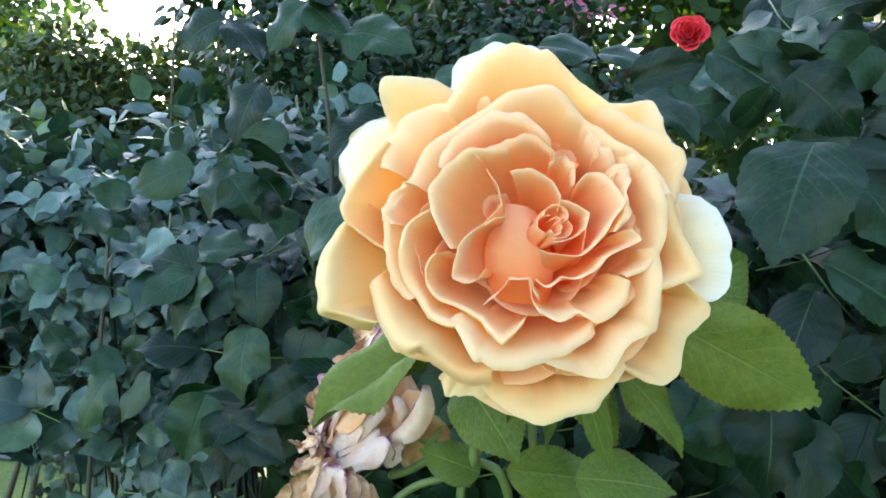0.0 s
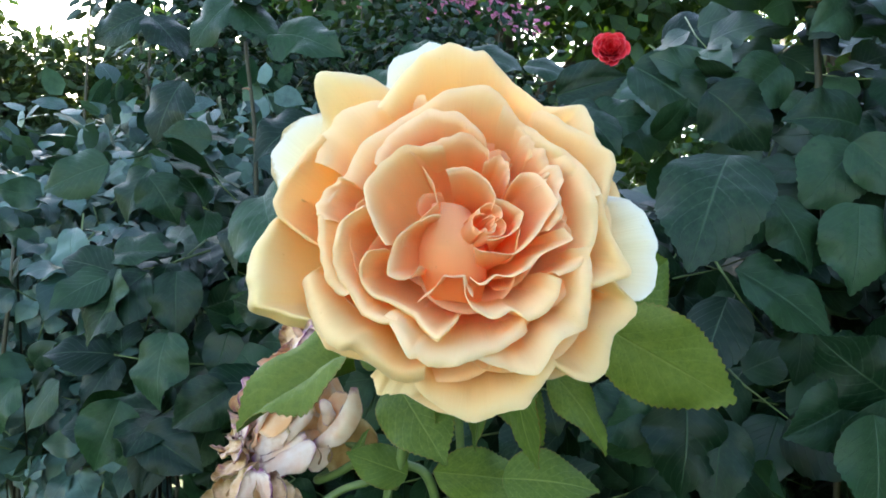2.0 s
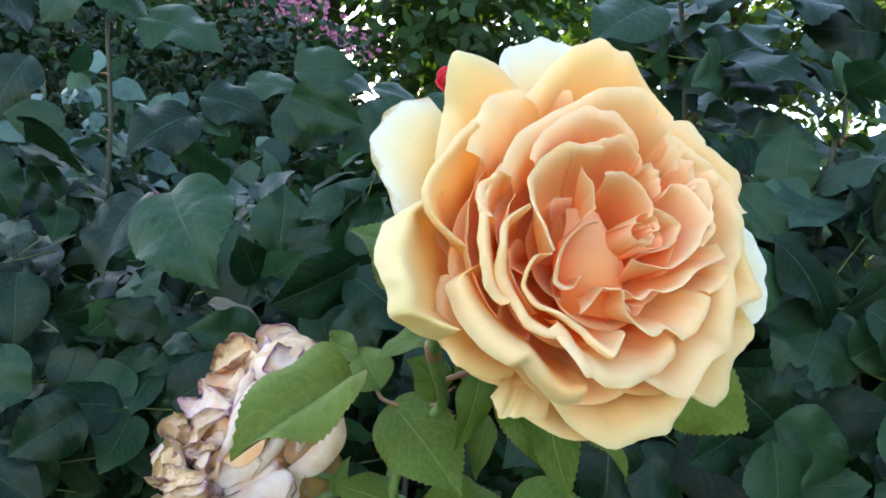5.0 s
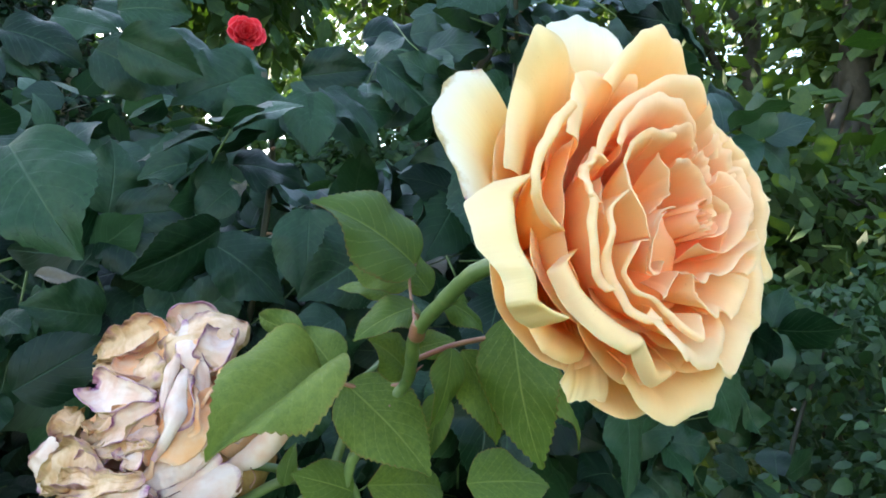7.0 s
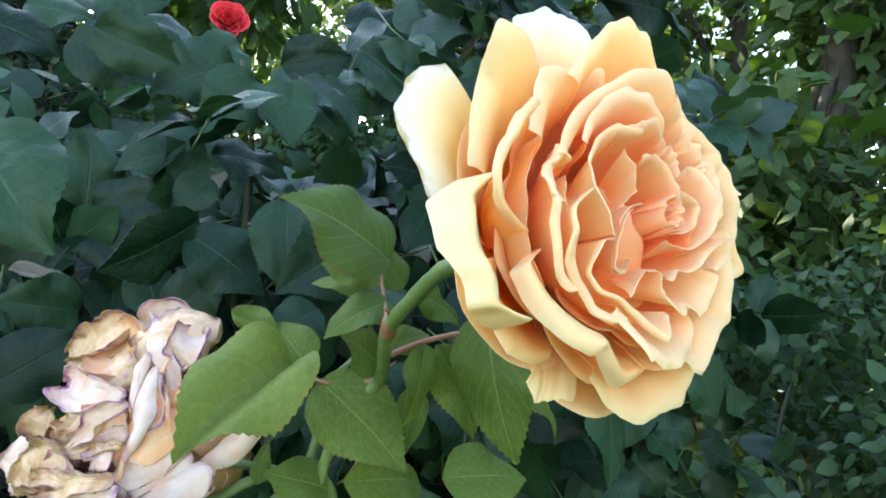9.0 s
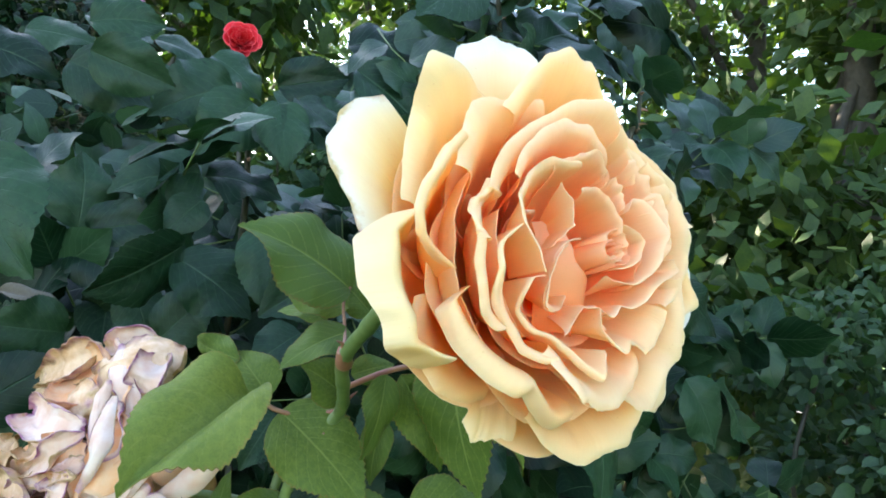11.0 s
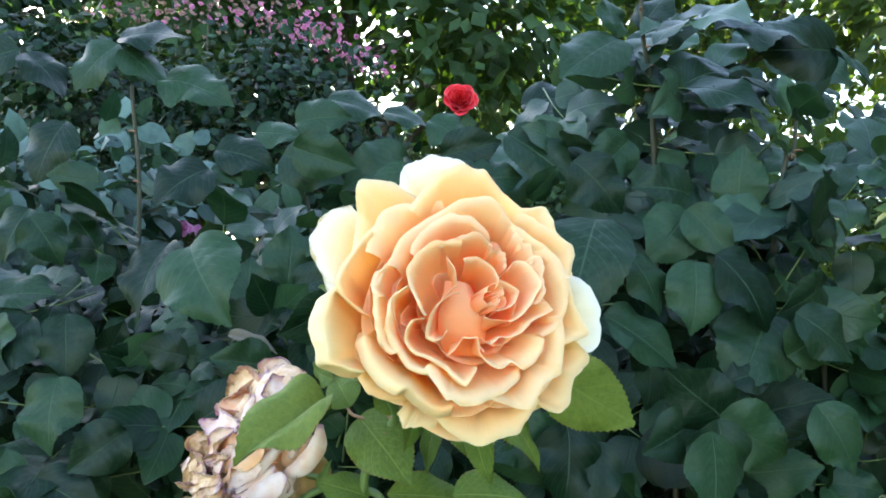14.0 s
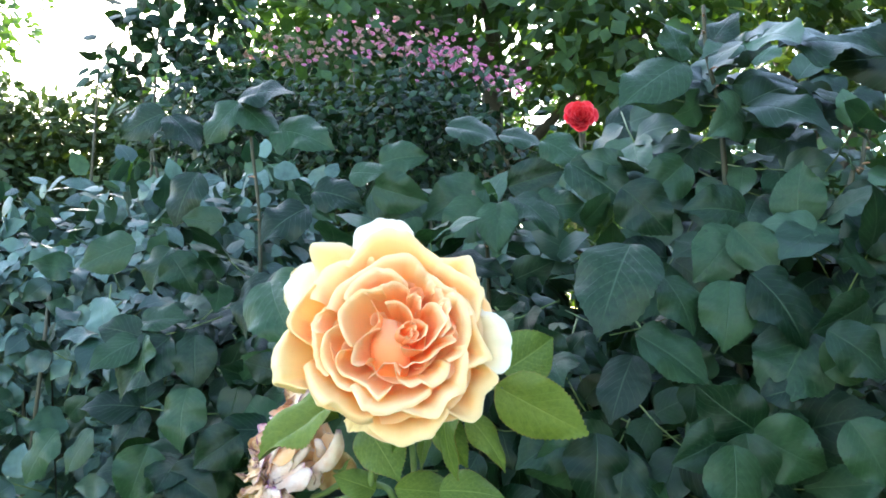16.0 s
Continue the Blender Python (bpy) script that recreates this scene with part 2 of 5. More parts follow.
PATH_MAT = plain_material("path_asphalt", (0.10, 0.10, 0.11), (0.17, 0.17, 0.18), 60.0, 0.9, 0.4, 0.004)


# ---- mesh makers ----
def raw_mesh(name, verts, faces, uvs=None):
    """A smooth mesh of quads from arrays: verts (n, 3), faces (m, 4), uvs per vertex (n, 2)."""
    verts, faces = np.asarray(verts, np.float32), np.asarray(faces, np.int32)
    me = bpy.data.meshes.new(name)
    me.vertices.add(len(verts))
    me.vertices.foreach_set("co", verts.ravel())
    me.loops.add(faces.size)
    me.loops.foreach_set("vertex_index", faces.ravel())
    me.polygons.add(len(faces))
    me.polygons.foreach_set("loop_start", np.arange(0, faces.size, 4, dtype=np.int32))
    if uvs is not None:
        layer = me.uv_layers.new(name="UVMap")
        layer.data.foreach_set("uv", np.asarray(uvs, np.float32)[faces.ravel()].ravel())
    me.polygons.foreach_set("use_smooth", np.ones(len(faces), dtype=bool))
    me.update(calc_edges=True)
    return me


def grid_faces(n, m):
    i, j = np.meshgrid(np.arange(n - 1), np.arange(m - 1), indexing="ij")
    a = (i * m + j).ravel()
    return np.stack([a, a + 1, a + m + 1, a + m], 1)


def sheet(name, pts, thick):
    """A sheet of some thickness on a grid of points (n, m, 3), open nowhere, with its grid as UV."""
    n, m = pts.shape[:2]
    du, dv = np.gradient(pts, axis=1), np.gradient(pts, axis=0)
    nor = np.cross(du, dv)
    nor /= np.linalg.norm(nor, axis=2, keepdims=True) + 1e-12
    top, low = (pts + nor * thick / 2).reshape(-1, 3), (pts - nor * thick / 2).reshape(-1, 3)
    f = grid_faces(n, m)
    rim = np.concatenate([np.arange(m), np.arange(1, n) * m + m - 1, (n - 1) * m + np.arange(m - 2, -1, -1), np.arange(n - 2, 0, -1) * m])
    k, q = n * m, len(rim)
    a = 2 * k + np.arange(q)
    c = np.roll(a, -1)
    faces = np.concatenate([f, f[:, ::-1] + k, np.stack([c, a, a + q, c + q], 1)])
    u, v = np.meshgrid(np.linspace(0, 1, m), np.linspace(0, 1, n))
    uv = np.stack([u.ravel(), v.ravel()], 1)
    return raw_mesh(name, np.concatenate([top, low, top[rim], low[rim]]), faces, np.concatenate([uv, uv, uv[rim], uv[rim]]))


def tube_arrays(path, radii, sides=8):
    path = [Vector(p) for p in path]
    verts, ref = [], Vector((0.31, 0.77, 0.55))
    for i, p in enumerate(path):
        d = (path[min(i + 1, len(path) - 1)] - path[max(i - 1, 0)]).normalized()
        x = d.cross(ref).normalized()
        y = d.cross(x)
        for k in range(sides):
            a = 2 * math.pi * k / sides
            verts.append(p + (x * math.cos(a) + y * math.sin(a)) * radii[i])
    faces = []
    for i in range(len(path) - 1):
        for k in range(sides):
            a, b = i * sides + k, i * sides + (k + 1) % sides
            faces.append((a, b, b + sides, a + sides))
    c0, c1 = len(verts), len(verts) + 1
    verts += [path[0], path[-1]]
    for k in range(0, sides, 2):
        faces.append((c0, (k + 2) % sides, k + 1, k))
        e = (len(path) - 1) * sides
        faces.append((c1, e + k, e + k + 1, e + (k + 2) % sides))
    return np.array([tuple(v) for v in verts]), np.array(faces)


def smooth_path(points, steps=6):
    """A Catmull-Rom line through the points."""
    p = [Vector(q) for q in points]
    p = [p[0] * 2 - p[1]] + p + [p[-1] * 2 - p[-2]]
    line = []
    for i in range(1, len(p) - 2):
        for k in range(steps):
            s = k / steps
            line.append(0.5 * (2 * p[i] + (p[i + 1] - p[i - 1]) * s + (2 * p[i - 1] - 5 * p[i] + 4 * p[i + 1] - p[i + 2]) * s * s
                               + (3 * p[i] - p[i - 1] - 3 * p[i + 1] + p[i + 2]) * s ** 3))
    line.append(p[-2])
    return line


def stem_mesh(name, points, r0, r1, sides=8, knots=0.0, steps=6):
    line = smooth_path(points, steps)
    n = len(line)
    radii = [(r0 + (r1 - r0) * i / (n - 1)) * (1 + knots * math.sin(i * 1.7) * math.sin(i * 0.6)) for i in range(n)]
    v, f = tube_arrays(line, radii, sides)
    return raw_mesh(name, v, f)


def part(name, mesh, mat, parent, label="", m=None):
    """One mesh object under a thing or a part."""
    ob = new(name, mesh)
    if not mesh.materials:
        mesh.materials.append(mat)
    ob.parent = parent
    if m is not None:
        ob.matrix_local = m
    return tagged(ob, label)


def thing(name, label, category, m=None, group="", kind=""):
    ob = new(name)
    ob.empty_display_size = 0.02
    if m is not None:
        ob.matrix_world = m
    return tagged(ob, label, category, group, kind)


def frame_of(base, tip, facing, scale=True):
    """The pose of a leaf: y runs from base to tip, z towards facing; one leaf is 1 long."""
    base, y = Vector(base), Vector(tip) - Vector(base)
    size = y.length
    y.normalize()
    x = y.cross(Vector(facing)).normalized()
    z = x.cross(y)
    s = size if scale else 1.0
    return Matrix(((x.x * s, y.x * s, z.x * s, base.x), (x.y * s, y.y * s, z.y * s, base.y), (x.z * s, y.z * s, z.z * s, base.z), (0, 0, 0, 1)))


def leaf_grid(width, fold=0.2, droop=0.15, wave=0.03, twist=0.0, teeth=22, seed=0, rows=None, cols=9):
    """A rose leaflet 1 long: ovate, toothed, folded along its midrib, its tip drooping."""
    rng = np.random.default_rng(seed)
    rows = rows or teeth * 2 + 1
    s = np.linspace(0, 1, rows)
    half = width * 0.5 * np.interp(s, (0, 0.03, 0.08, 0.16, 0.28, 0.42, 0.55, 0.68, 0.8, 0.9, 0.96, 1), (0.0, 0.36, 0.60, 0.83, 0.98, 1.0, 0.93, 0.77, 0.52, 0.25, 0.09, 0))
    half = np.maximum(half, 0.004)
    q = np.linspace(-1, 1, cols)
    S, Q = np.meshgrid(s, q, indexing="ij")
    H = half[:, None] * np.ones_like(Q)
    tooth = np.where(np.arange(rows) % 2 == 1, 1.0, 0.0)[:, None] * (np.abs(Q) > 0.99)
    inner = (S > 0.04) & (S < 0.985)
    H = H * (1 + 0.0 * Q) + tooth * inner * 0.013 * (0.7 + 0.6 * rng.random((rows, 1)))
    x = Q * H
    y = S + tooth * inner * 0.010
    a = rng.random(4) * 6.28
    z = fold * np.abs(x) * (1.25 - 0.45 * S) - 1.5 * (0.25 + fold) * x * x / width - droop * S ** 2.2 + droop * 0.45 * S
    z = z + wave * np.abs(Q) ** 1.5 * (np.sin(S * 7 + a[0] + Q) + 0.6 * np.sin(S * 13 + a[1] + 2 * Q)) * np.sin(np.pi * S)
    z = z - 0.007 * np.cos((S - 0.75 * np.abs(x)) * 52) * np.sqrt(np.abs(Q)) * (1 - np.abs(Q) ** 3)
    ang = twist * S
    return np.stack([x * np.cos(ang) - z * np.sin(ang) * 0.6, y, z + x * np.sin(ang)], 2)


def petal_grid(rim, out=0.85, lift=0.0, belly=0.55, crest=None, curl=0.0, lip=0.0, wave=0.28, crinkle=0.0, shift=(0, 0), deep=-52.0, seed=0, n=24, m=45):
    """A petal of a bloom that faces +z, in metres. rim: handles along its edge, each an angle about the axis in degrees, a radius and a
    height in millimetres; from the base each line swells to belly, leans to out times the radius and lift above the rim's height, or to the height crest."""
    rng = np.random.default_rng(seed)
    h = np.array(rim, float)
    xy = np.stack([h[:, 1] * np.cos(np.radians(h[:, 0])), h[:, 1] * np.sin(np.radians(h[:, 0])), h[:, 2]], 1)
    s = np.concatenate([[0], np.cumsum(np.linalg.norm(np.diff(xy, axis=0), axis=1))])
    e = np.linspace(0, s[-1], m * 4)
    line = np.stack([np.interp(e, s, h[:, k]) for k in range(3)], 1)
    k = np.exp(-np.linspace(-2, 2, 15) ** 2)
    k /= k.sum()
    pad = np.concatenate([np.repeat(line[:1], 7, 0), line, np.repeat(line[-1:], 7, 0)])
    line = np.stack([np.convolve(pad[:, q], k, "valid") for q in range(3)], 1)
    line = np.stack([np.interp(np.linspace(0, 1, m), np.linspace(0, 1, len(line)), line[:, q]) for q in range(3)], 1)
    u, t = np.meshgrid(np.linspace(-1, 1, m), 1 - (1 - np.linspace(0, 1, n)) ** 1.35)
    a, R, H = (np.tile(line[:, q], (n, 1)) for q in range(3))
    b0, b1, b2, b3 = (1 - t) ** 3, 3 * t * (1 - t) ** 2, 3 * t * t * (1 - t), t ** 3
    mean = R.mean()
    r = 3.0 * b0 + belly * mean * b1 + out * R * b2 + R * b3
    z = deep * b0 + (deep + 0.2 * (H - deep)) * b1 + (H + lift if crest is None else 0.0 * H + crest) * b2 + H * b3
    g = rng.random(8) * 6.28
    z = z - curl * np.clip((t - 0.86) / 0.14, 0, 1) ** 2
    # the edge rolls over and back
    e2 = np.clip((t - 0.9) / 0.1, 0, 1)
    z = z - lip * e2 ** 2 * (1 + 0.5 * np.sin(5 * u + g[6]))
    r = r + lip * 0.35 * np.sin(np.pi * e2)
    f = t ** 2
    z = z + wave * f * (np.sin(4.5 * u + g[0]) + 0.8 * np.sin(9.5 * u + g[1]) + 0.5 * np.sin(17 * u + 3 * t + g[5]))
    ripple = np.convolve(rng.normal(size=m + 4), (0.1, 0.25, 0.3, 0.25, 0.1), "valid")[None, :] * t ** 6
    z = z + 0.9 * wave * ripple
    r = r * (1 + 0.008 * ripple + 0.0015 * rng.normal(size=m)[None, :] * t ** 14)
    r = r + wave * 0.6 * t * (np.sin(3.7 * u + 4 * t + g[2]) + 0.5 * np.sin(11 * u + 2 * t + g[3]))
    bend = (1 - t) * t * 5 * np.sin(g[4])
    ang = np.radians(a + bend)
    p = np.stack([r * np.cos(ang) + shift[0] * t, r * np.sin(ang) + shift[1] * t, z], 2) / 1000
    if crinkle:
        for q, (c_, w) in enumerate(((4, 1.0), (9, 0.3))):
            c = rng.normal(size=(c_ + 1, c_ + 1, 3))
            iu, iv = (u + 1) / 2 * (c_ - 0.001), t * (c_ - 0.001)
            i0, j0 = iv.astype(int), iu.astype(int)
            fi, fj = ((iv - i0) ** 2 * (3 - 2 * (iv - i0)))[..., None], ((iu - j0) ** 2 * (3 - 2 * (iu - j0)))[..., None]
            lo = c[i0, j0] * (1 - fj) + c[i0, j0 + 1] * fj
            hi = c[i0 + 1, j0] * (1 - fj) + c[i0 + 1, j0 + 1] * fj
            p = p + ((np.abs(lo * (1 - fi) + hi * fi) - 0.6) * np.sign(c[0, 0]) if crinkle > 0.35 else lo * (1 - fi) + hi * fi) * crinkle / 700 * w * (t ** 1.5)[..., None]
    return p


def arc(phi, wide, rim, high, tri=0.1, rnd=0.2):
    """Rim handles of a plain petal: its middle angle and half width, radius and height."""
    return [(phi + wide * q, rim * (1 - tri * abs(q) - rnd * abs(q) ** 4), high) for q in (-1, -0.8, -0.5, -0.2, 0, 0.2, 0.5, 0.8, 1)]


def axes(x, y, z, at):
    x, y, z = Vector(x).normalized(), Vector(y).normalized(), Vector(z).normalized()
    return Matrix(((x.x, y.x, z.x, at[0]), (x.y, y.y, z.y, at[1]), (x.z, y.z, z.z, at[2]), (0, 0, 0, 1)))


def facing(axis, at):
    """The pose of a bloom at a place whose face looks along axis, its up side up."""
    z = Vector(axis).normalized()
    x = Vector((0, 0, 1)).cross(z).normalized()
    return axes(x, z.cross(x), z, at)


def petal(parent, mat, rim, thick=0.0002, **more):
    more.setdefault("seed", len(parent.children))
    return part("petal", sheet("petal", petal_grid(rim, **more), thick), mat, parent)


def ribbon(parent, mat, path, width, cup, crinkle, face, lip=0.34, n=44, m=27):
    """A narrow petal along a path in metres: width in millimetres, its cross-section an arc of cup radians bulging towards face."""
    seed = len(parent.children)
    rng = np.random.default_rng(seed)
    line = smooth_path(path, 60)
    line = [line[round(k * (len(line) - 1) / (n - 1))] for k in range(n)]
    face = Vector(face).normalized()
    s = np.linspace(-1, 1, m)
    g = rng.random(6) * 6.28
    hollow = 1 if crinkle > 0.3 and seed % 3 else -1
    rows = []
    for i, p in enumerate(line):
        d = (line[min(i + 1, n - 1)] - line[max(i - 1, 0)]).normalized()
        x = d.cross(face).normalized()
        z = x.cross(d)
        f = i / (n - 1)
        w = width / (1080 if crinkle > 0.3 else 1400) * (0.06 + 0.94 * math.sin(math.pi * (0.02 + 0.96 * f)) ** 0.5) * (1 + 0.12 * math.sin(6 * f + g[0]) + 0.07 * math.sin(15 * f + g[1]))
        bend = hollow * cup * 0.35 * (1 + 0.4 * math.sin(5 * f + g[2]))
        roll = np.clip((np.abs(s) - 0.72) / 0.28, 0, 1) ** 1.6
        rows.append(np.array(p)[None] + np.array(x)[None] * (w * s * (1 - 0.22 * roll))[:, None] + np.array(z)[None] * (w * (bend * s * s + lip * roll * (0.6 + 0.4 * math.sin(9 * f + g[3] + 2))))[:, None])
    g3 = np.array(rows)
    u, t = np.meshgrid(np.linspace(0, 1, m), np.linspace(0, 1, n))
    for cells, share in ((2, 0.8), (5, 0.5), (9, 0.28), (16, 0.12))[:4 if crinkle > 0.3 else 2]:
        c = rng.normal(size=(cells + 2, cells + 1, 3))
        iu, iv = u * (cells - 0.001), t * (cells + 0.999)
        i0, j0 = iv.astype(int), iu.astype(int)
        fi, fj = ((iv - i0) ** 2 * (3 - 2 * (iv - i0)))[..., None], ((iu - j0) ** 2 * (3 - 2 * (iu - j0)))[..., None]
        lo = c[i0, j0] * (1 - fj) + c[i0, j0 + 1] * fj
        hi = c[i0 + 1, j0] * (1 - fj) + c[i0 + 1, j0 + 1] * fj
        g3 = g3 + (np.abs(lo * (1 - fi) + hi * fi) - 0.55) * crinkle / 460 * share * (0.5 + 0.5 * np.abs(u * 2 - 1))[..., None] * np.sign(c[0, 0])
    inv = parent.matrix_world.inverted()
    return part("petal", sheet("petal", g3, 0.0003), mat, parent, "", inv if abs(path[0][2]) > 0.5 else None)


# ---- setting ----
def slab(name, x0, y0, x1, y1, z, mat, cuts=2, rough=0.0, seed=0):
    rng = np.random.default_rng(seed)
    xs, ys = np.meshgrid(np.linspace(x0, x1, cuts), np.linspace(y0, y1, cuts))
    zs = z + rng.normal(size=xs.shape) * rough
    ob = new(name, raw_mesh(name, np.stack([xs.ravel(), ys.ravel(), zs.ravel()], 1), grid_faces(cuts, cuts)))
    ob.data.materials.append(mat)
    return ob


tagged(slab("ground", -600, -600, 600, 600, 0.0, LAWN, 3), "mown green lawn in evening shade", "lawn", kind="structure")
tagged(slab("flower_bed", -3.2, 0.35, 3.2, 3.0, 0.02, SOIL, 60, 0.012), "dark bare soil of a flower bed", "soil", kind="structure")
tagged(slab("path", -12, 4.1, 12, 5.2, 0.012, PATH_MAT, 2), "grey asphalt garden path", "path", kind="structure")


# ---- the apricot rose ----
ROSE = thing("apricot_rose", "large apricot-yellow garden rose in full bloom on a green stem", "rose", facing((-0.08, -1.0, 0.17), (0.016, 0.21, 1.114)))
petal(ROSE, BLEACHED, [(84, 58.1, -24), (87, 61.3, -24), (90, 63.3, -24), (101, 66.6, -24), (107, 64.7, -24), (112, 63.8, -24), (118, 56.2, -24)], out=0.7, lift=3, belly=0.45, crinkle=0.3)
petal(ROSE, BURNT, [(136, 62, -27), (142, 66.5, -27), (149, 68, -26), (155, 67.5, -26), (161, 63, -25), (166, 57.5, -24), (172, 54.0, -24), (179, 47, -26)], out=0.72, lift=6, belly=0.45, crinkle=0.3)
petal(ROSE, BLEACHED, [(-18, 46.3, -22), (-17, 52.4, -22), (-13, 55.4, -22), (-7, 55.6, -22), (10, 54.2, -22), (17, 50.2, -22), (20, 44.5, -22), (25, 43.5, -22)], out=0.7, lift=3, belly=0.45, crinkle=0.3)
petal(ROSE, BUTTER, [(-125, 47.2, -24), (-121, 49.6, -24), (-115, 48.2, -24), (-107, 45.9, -22)], out=0.7, lift=3, belly=0.45, crinkle=0.3, wave=0.3)
petal(ROSE, HONEY, [(-168, 43, -18), (-157, 48, -16), (-148, 50, -15), (-141, 50, -15), (-132, 46, -17), (-124, 40, -20)], out=0.78, lift=3, belly=0.7, lip=0.8)
petal(ROSE, BUTTER, [(168, 50, -19), (176, 58.4, -18.5), (186, 60.5, -10), (195, 61, -4), (197, 60, -4), (199, 60.5, -4), (202, 62, -4), (205, 58, -8), (211, 51, -12)], out=0.84, crest=21, belly=0.95, wave=0.6, crinkle=0.3)
petal(ROSE, BUTTER, [(112, 50, -20), (118, 55, -17), (125, 58.5, -9), (132, 63.8, -5), (135, 62.5, -6), (141, 56.0, -14), (148, 52.2, -17), (163, 46.4, -19)], out=0.76, lift=8, belly=0.72, lip=0.6, crinkle=0.3)
petal(ROSE, HONEY, [(35, 48.3, -20), (39, 50.7, -20), (52, 57.6, -23), (57, 52.3, -21), (65, 47.0, -18), (70, 44.2, -18)], out=0.76, lift=4, belly=0.72, lip=0.5, crinkle=0.3)
petal(ROSE, HONEY, [(60, 43.5, -11), (74, 46.5, -7), (86, 52.5, -2), (89, 51.5, -2), (97, 52.5, 0), (105, 52.0, 1), (111, 48, 0), (125, 42.5, -2)], out=0.76, lift=4, belly=0.72, lip=0.5, crinkle=0.3)
petal(ROSE, HONEY, [(11, 38.3, -12), (18, 42.1, -12), (31, 48.9, -11), (37, 47.3, -11), (50, 44.4, -10), (65, 43.1, -10)], out=0.76, lift=4, belly=0.72, lip=0.5, crinkle=0.3)
petal(ROSE, HONEY, [(-57, 38.6, -18), (-55, 42.5, -18), (-49, 51.1, -20), (-46, 53.8, -21), (-42, 53.7, -21), (-31, 49.4, -19), (-22, 53.2, -19), (-19, 52.6, -19), (-13, 42.2, -14)], out=0.76, lift=4, belly=0.72, lip=0.5, crinkle=0.3)
petal(ROSE, HONEY, [(-114, 41.7, -12), (-102, 45.9, -14), (-95, 48.6, -14), (-88, 50.5, -15), (-82, 49.7, -14), (-79, 48.8, -13), (-71, 49.8, -13), (-66, 47.4, -13), (-54, 42.2, -12)], out=0.76, lift=4, belly=0.72, lip=0.5, crinkle=0.3)
petal(ROSE, HONEY, [(147, 46.7, 2), (151, 47.6, 2), (160, 49.9, 2), (169, 52.2, 1), (173, 52.9, 1), (177, 51.1, 0), (181, 46.9, -2), (186, 39.6, -4)], out=0.92, lift=7, belly=0.88, lip=2.2, crinkle=0.3)
petal(ROSE, HONEY, [(-23, 36.4, -9), (-15, 41.8, -10), (-12, 44.9, -11), (-10, 45.4, -11), (-1, 41.2, -9), (8, 38.6, -7), (21, 38.6, -6), (33, 36.5, -4)], out=0.76, lift=4, belly=0.72, lip=0.5, crinkle=0.3)
petal(ROSE, HONEY, [(-166, 40.7, -6), (-163, 47.3, -5), (-156, 47.0, -3), (-145, 47.5, 1), (-134, 45.7, 5), (-132, 43.6, 4), (-118, 44.8, -1), (-111, 43.5, -4), (-105, 40.2, -5)], out=0.80, lift=15, belly=0.8, lip=0.5, crinkle=0.3)
petal(ROSE, PEACH, [(107, 40.1, -4), (115, 43.5, -6), (129, 47.0, -4), (137, 47.9, -1), (147, 46.9, 2), (157, 44.4, 1)], out=0.74, lift=1.6, belly=0.86, lip=0.4, deep=-38, crinkle=0.3, wave=0.45)
petal(ROSE, PEACH, [(-86, 34.5, 1), (-75, 36.8, -4), (-70, 40.1, -6), (-63, 42.2, -7), (-55, 39.4, -7), (-48, 38.4, -6), (-38, 41.2, -7), (-37, 40.0, -6), (-13, 33.6, -5), (-6, 31.8, -4)], out=0.74, lift=1.6, belly=0.86, lip=0.4, deep=-38, crinkle=0.3, wave=0.45)
petal(ROSE, PEACH, [(-131, 32.0, 2), (-124, 32.9, 3), (-116, 36.6, 5), (-112, 38.5, 6), (-111, 36.7, 6), (-106, 37.4, 6), (-100, 37.0, 5), (-82, 33.2, 1), (-76, 33.5, -2), (-56, 30.6, -6)], out=0.74, lift=1.6, belly=0.86, lip=0.4, deep=-38, crinkle=0.3, wave=0.45)
petal(ROSE, PEACH, [(16, 36.8, -3), (23, 37.3, -4), (46, 32.8, -3), (60, 34.3, -2), (75, 35.3, 1)], out=0.74, lift=1.6, belly=0.86, lip=0.4, deep=-38, crinkle=0.3, wave=0.45)
petal(ROSE, PEACH, [(-26, 27.0, -4), (-14, 32.6, -5), (-5, 34.9, -5), (1, 36.1, -4), (13, 36.5, -2), (27, 36.6, -2), (53, 33.3, -2)], out=0.74, lift=1.6, belly=0.86, lip=0.4, deep=-38, crinkle=0.3, wave=0.45)
petal(ROSE, PEACH, [(154, 35.8, 1), (160, 36.3, 1), (164, 37.9, 1), (178, 39.2, 5), (194, 38.9, 4), (202, 39.1, 2), (211, 36.1, 1)], out=0.86, lift=5, belly=0.92, lip=0.7, deep=-38, crinkle=0.3, wave=0.45)
petal(ROSE, PEACH, [(159, 34.1, 2), (159, 36.6, 2), (165, 39.1, 2), (173, 39.9, 4), (177, 39.8, 5), (180, 37.7, 5)], out=0.86, lift=5, belly=0.92, lip=0.7, deep=-38, crinkle=0.3, wave=0.45)
petal(ROSE, PEACH, [(51, 28.1, -3), (59, 31.9, -2), (69, 35.5, -1), (83, 39.9, 3), (100, 38.6, 1), (114, 36.5, 0), (142, 36.1, 1), (159, 35.0, 1)], out=0.74, lift=1.6, belly=0.86, lip=0.4, deep=-38, crinkle=0.3, wave=0.45)
petal(ROSE, PEACH, [(170, 28.0, 5), (179, 33.2, 5), (189, 35.3, 6), (200, 36.0, 3), (220, 35.4, 1), (231, 33.6, 2), (236, 31.5, 2)], out=0.86, lift=5, belly=0.92, lip=0.7, deep=-38, crinkle=0.3, wave=0.45)
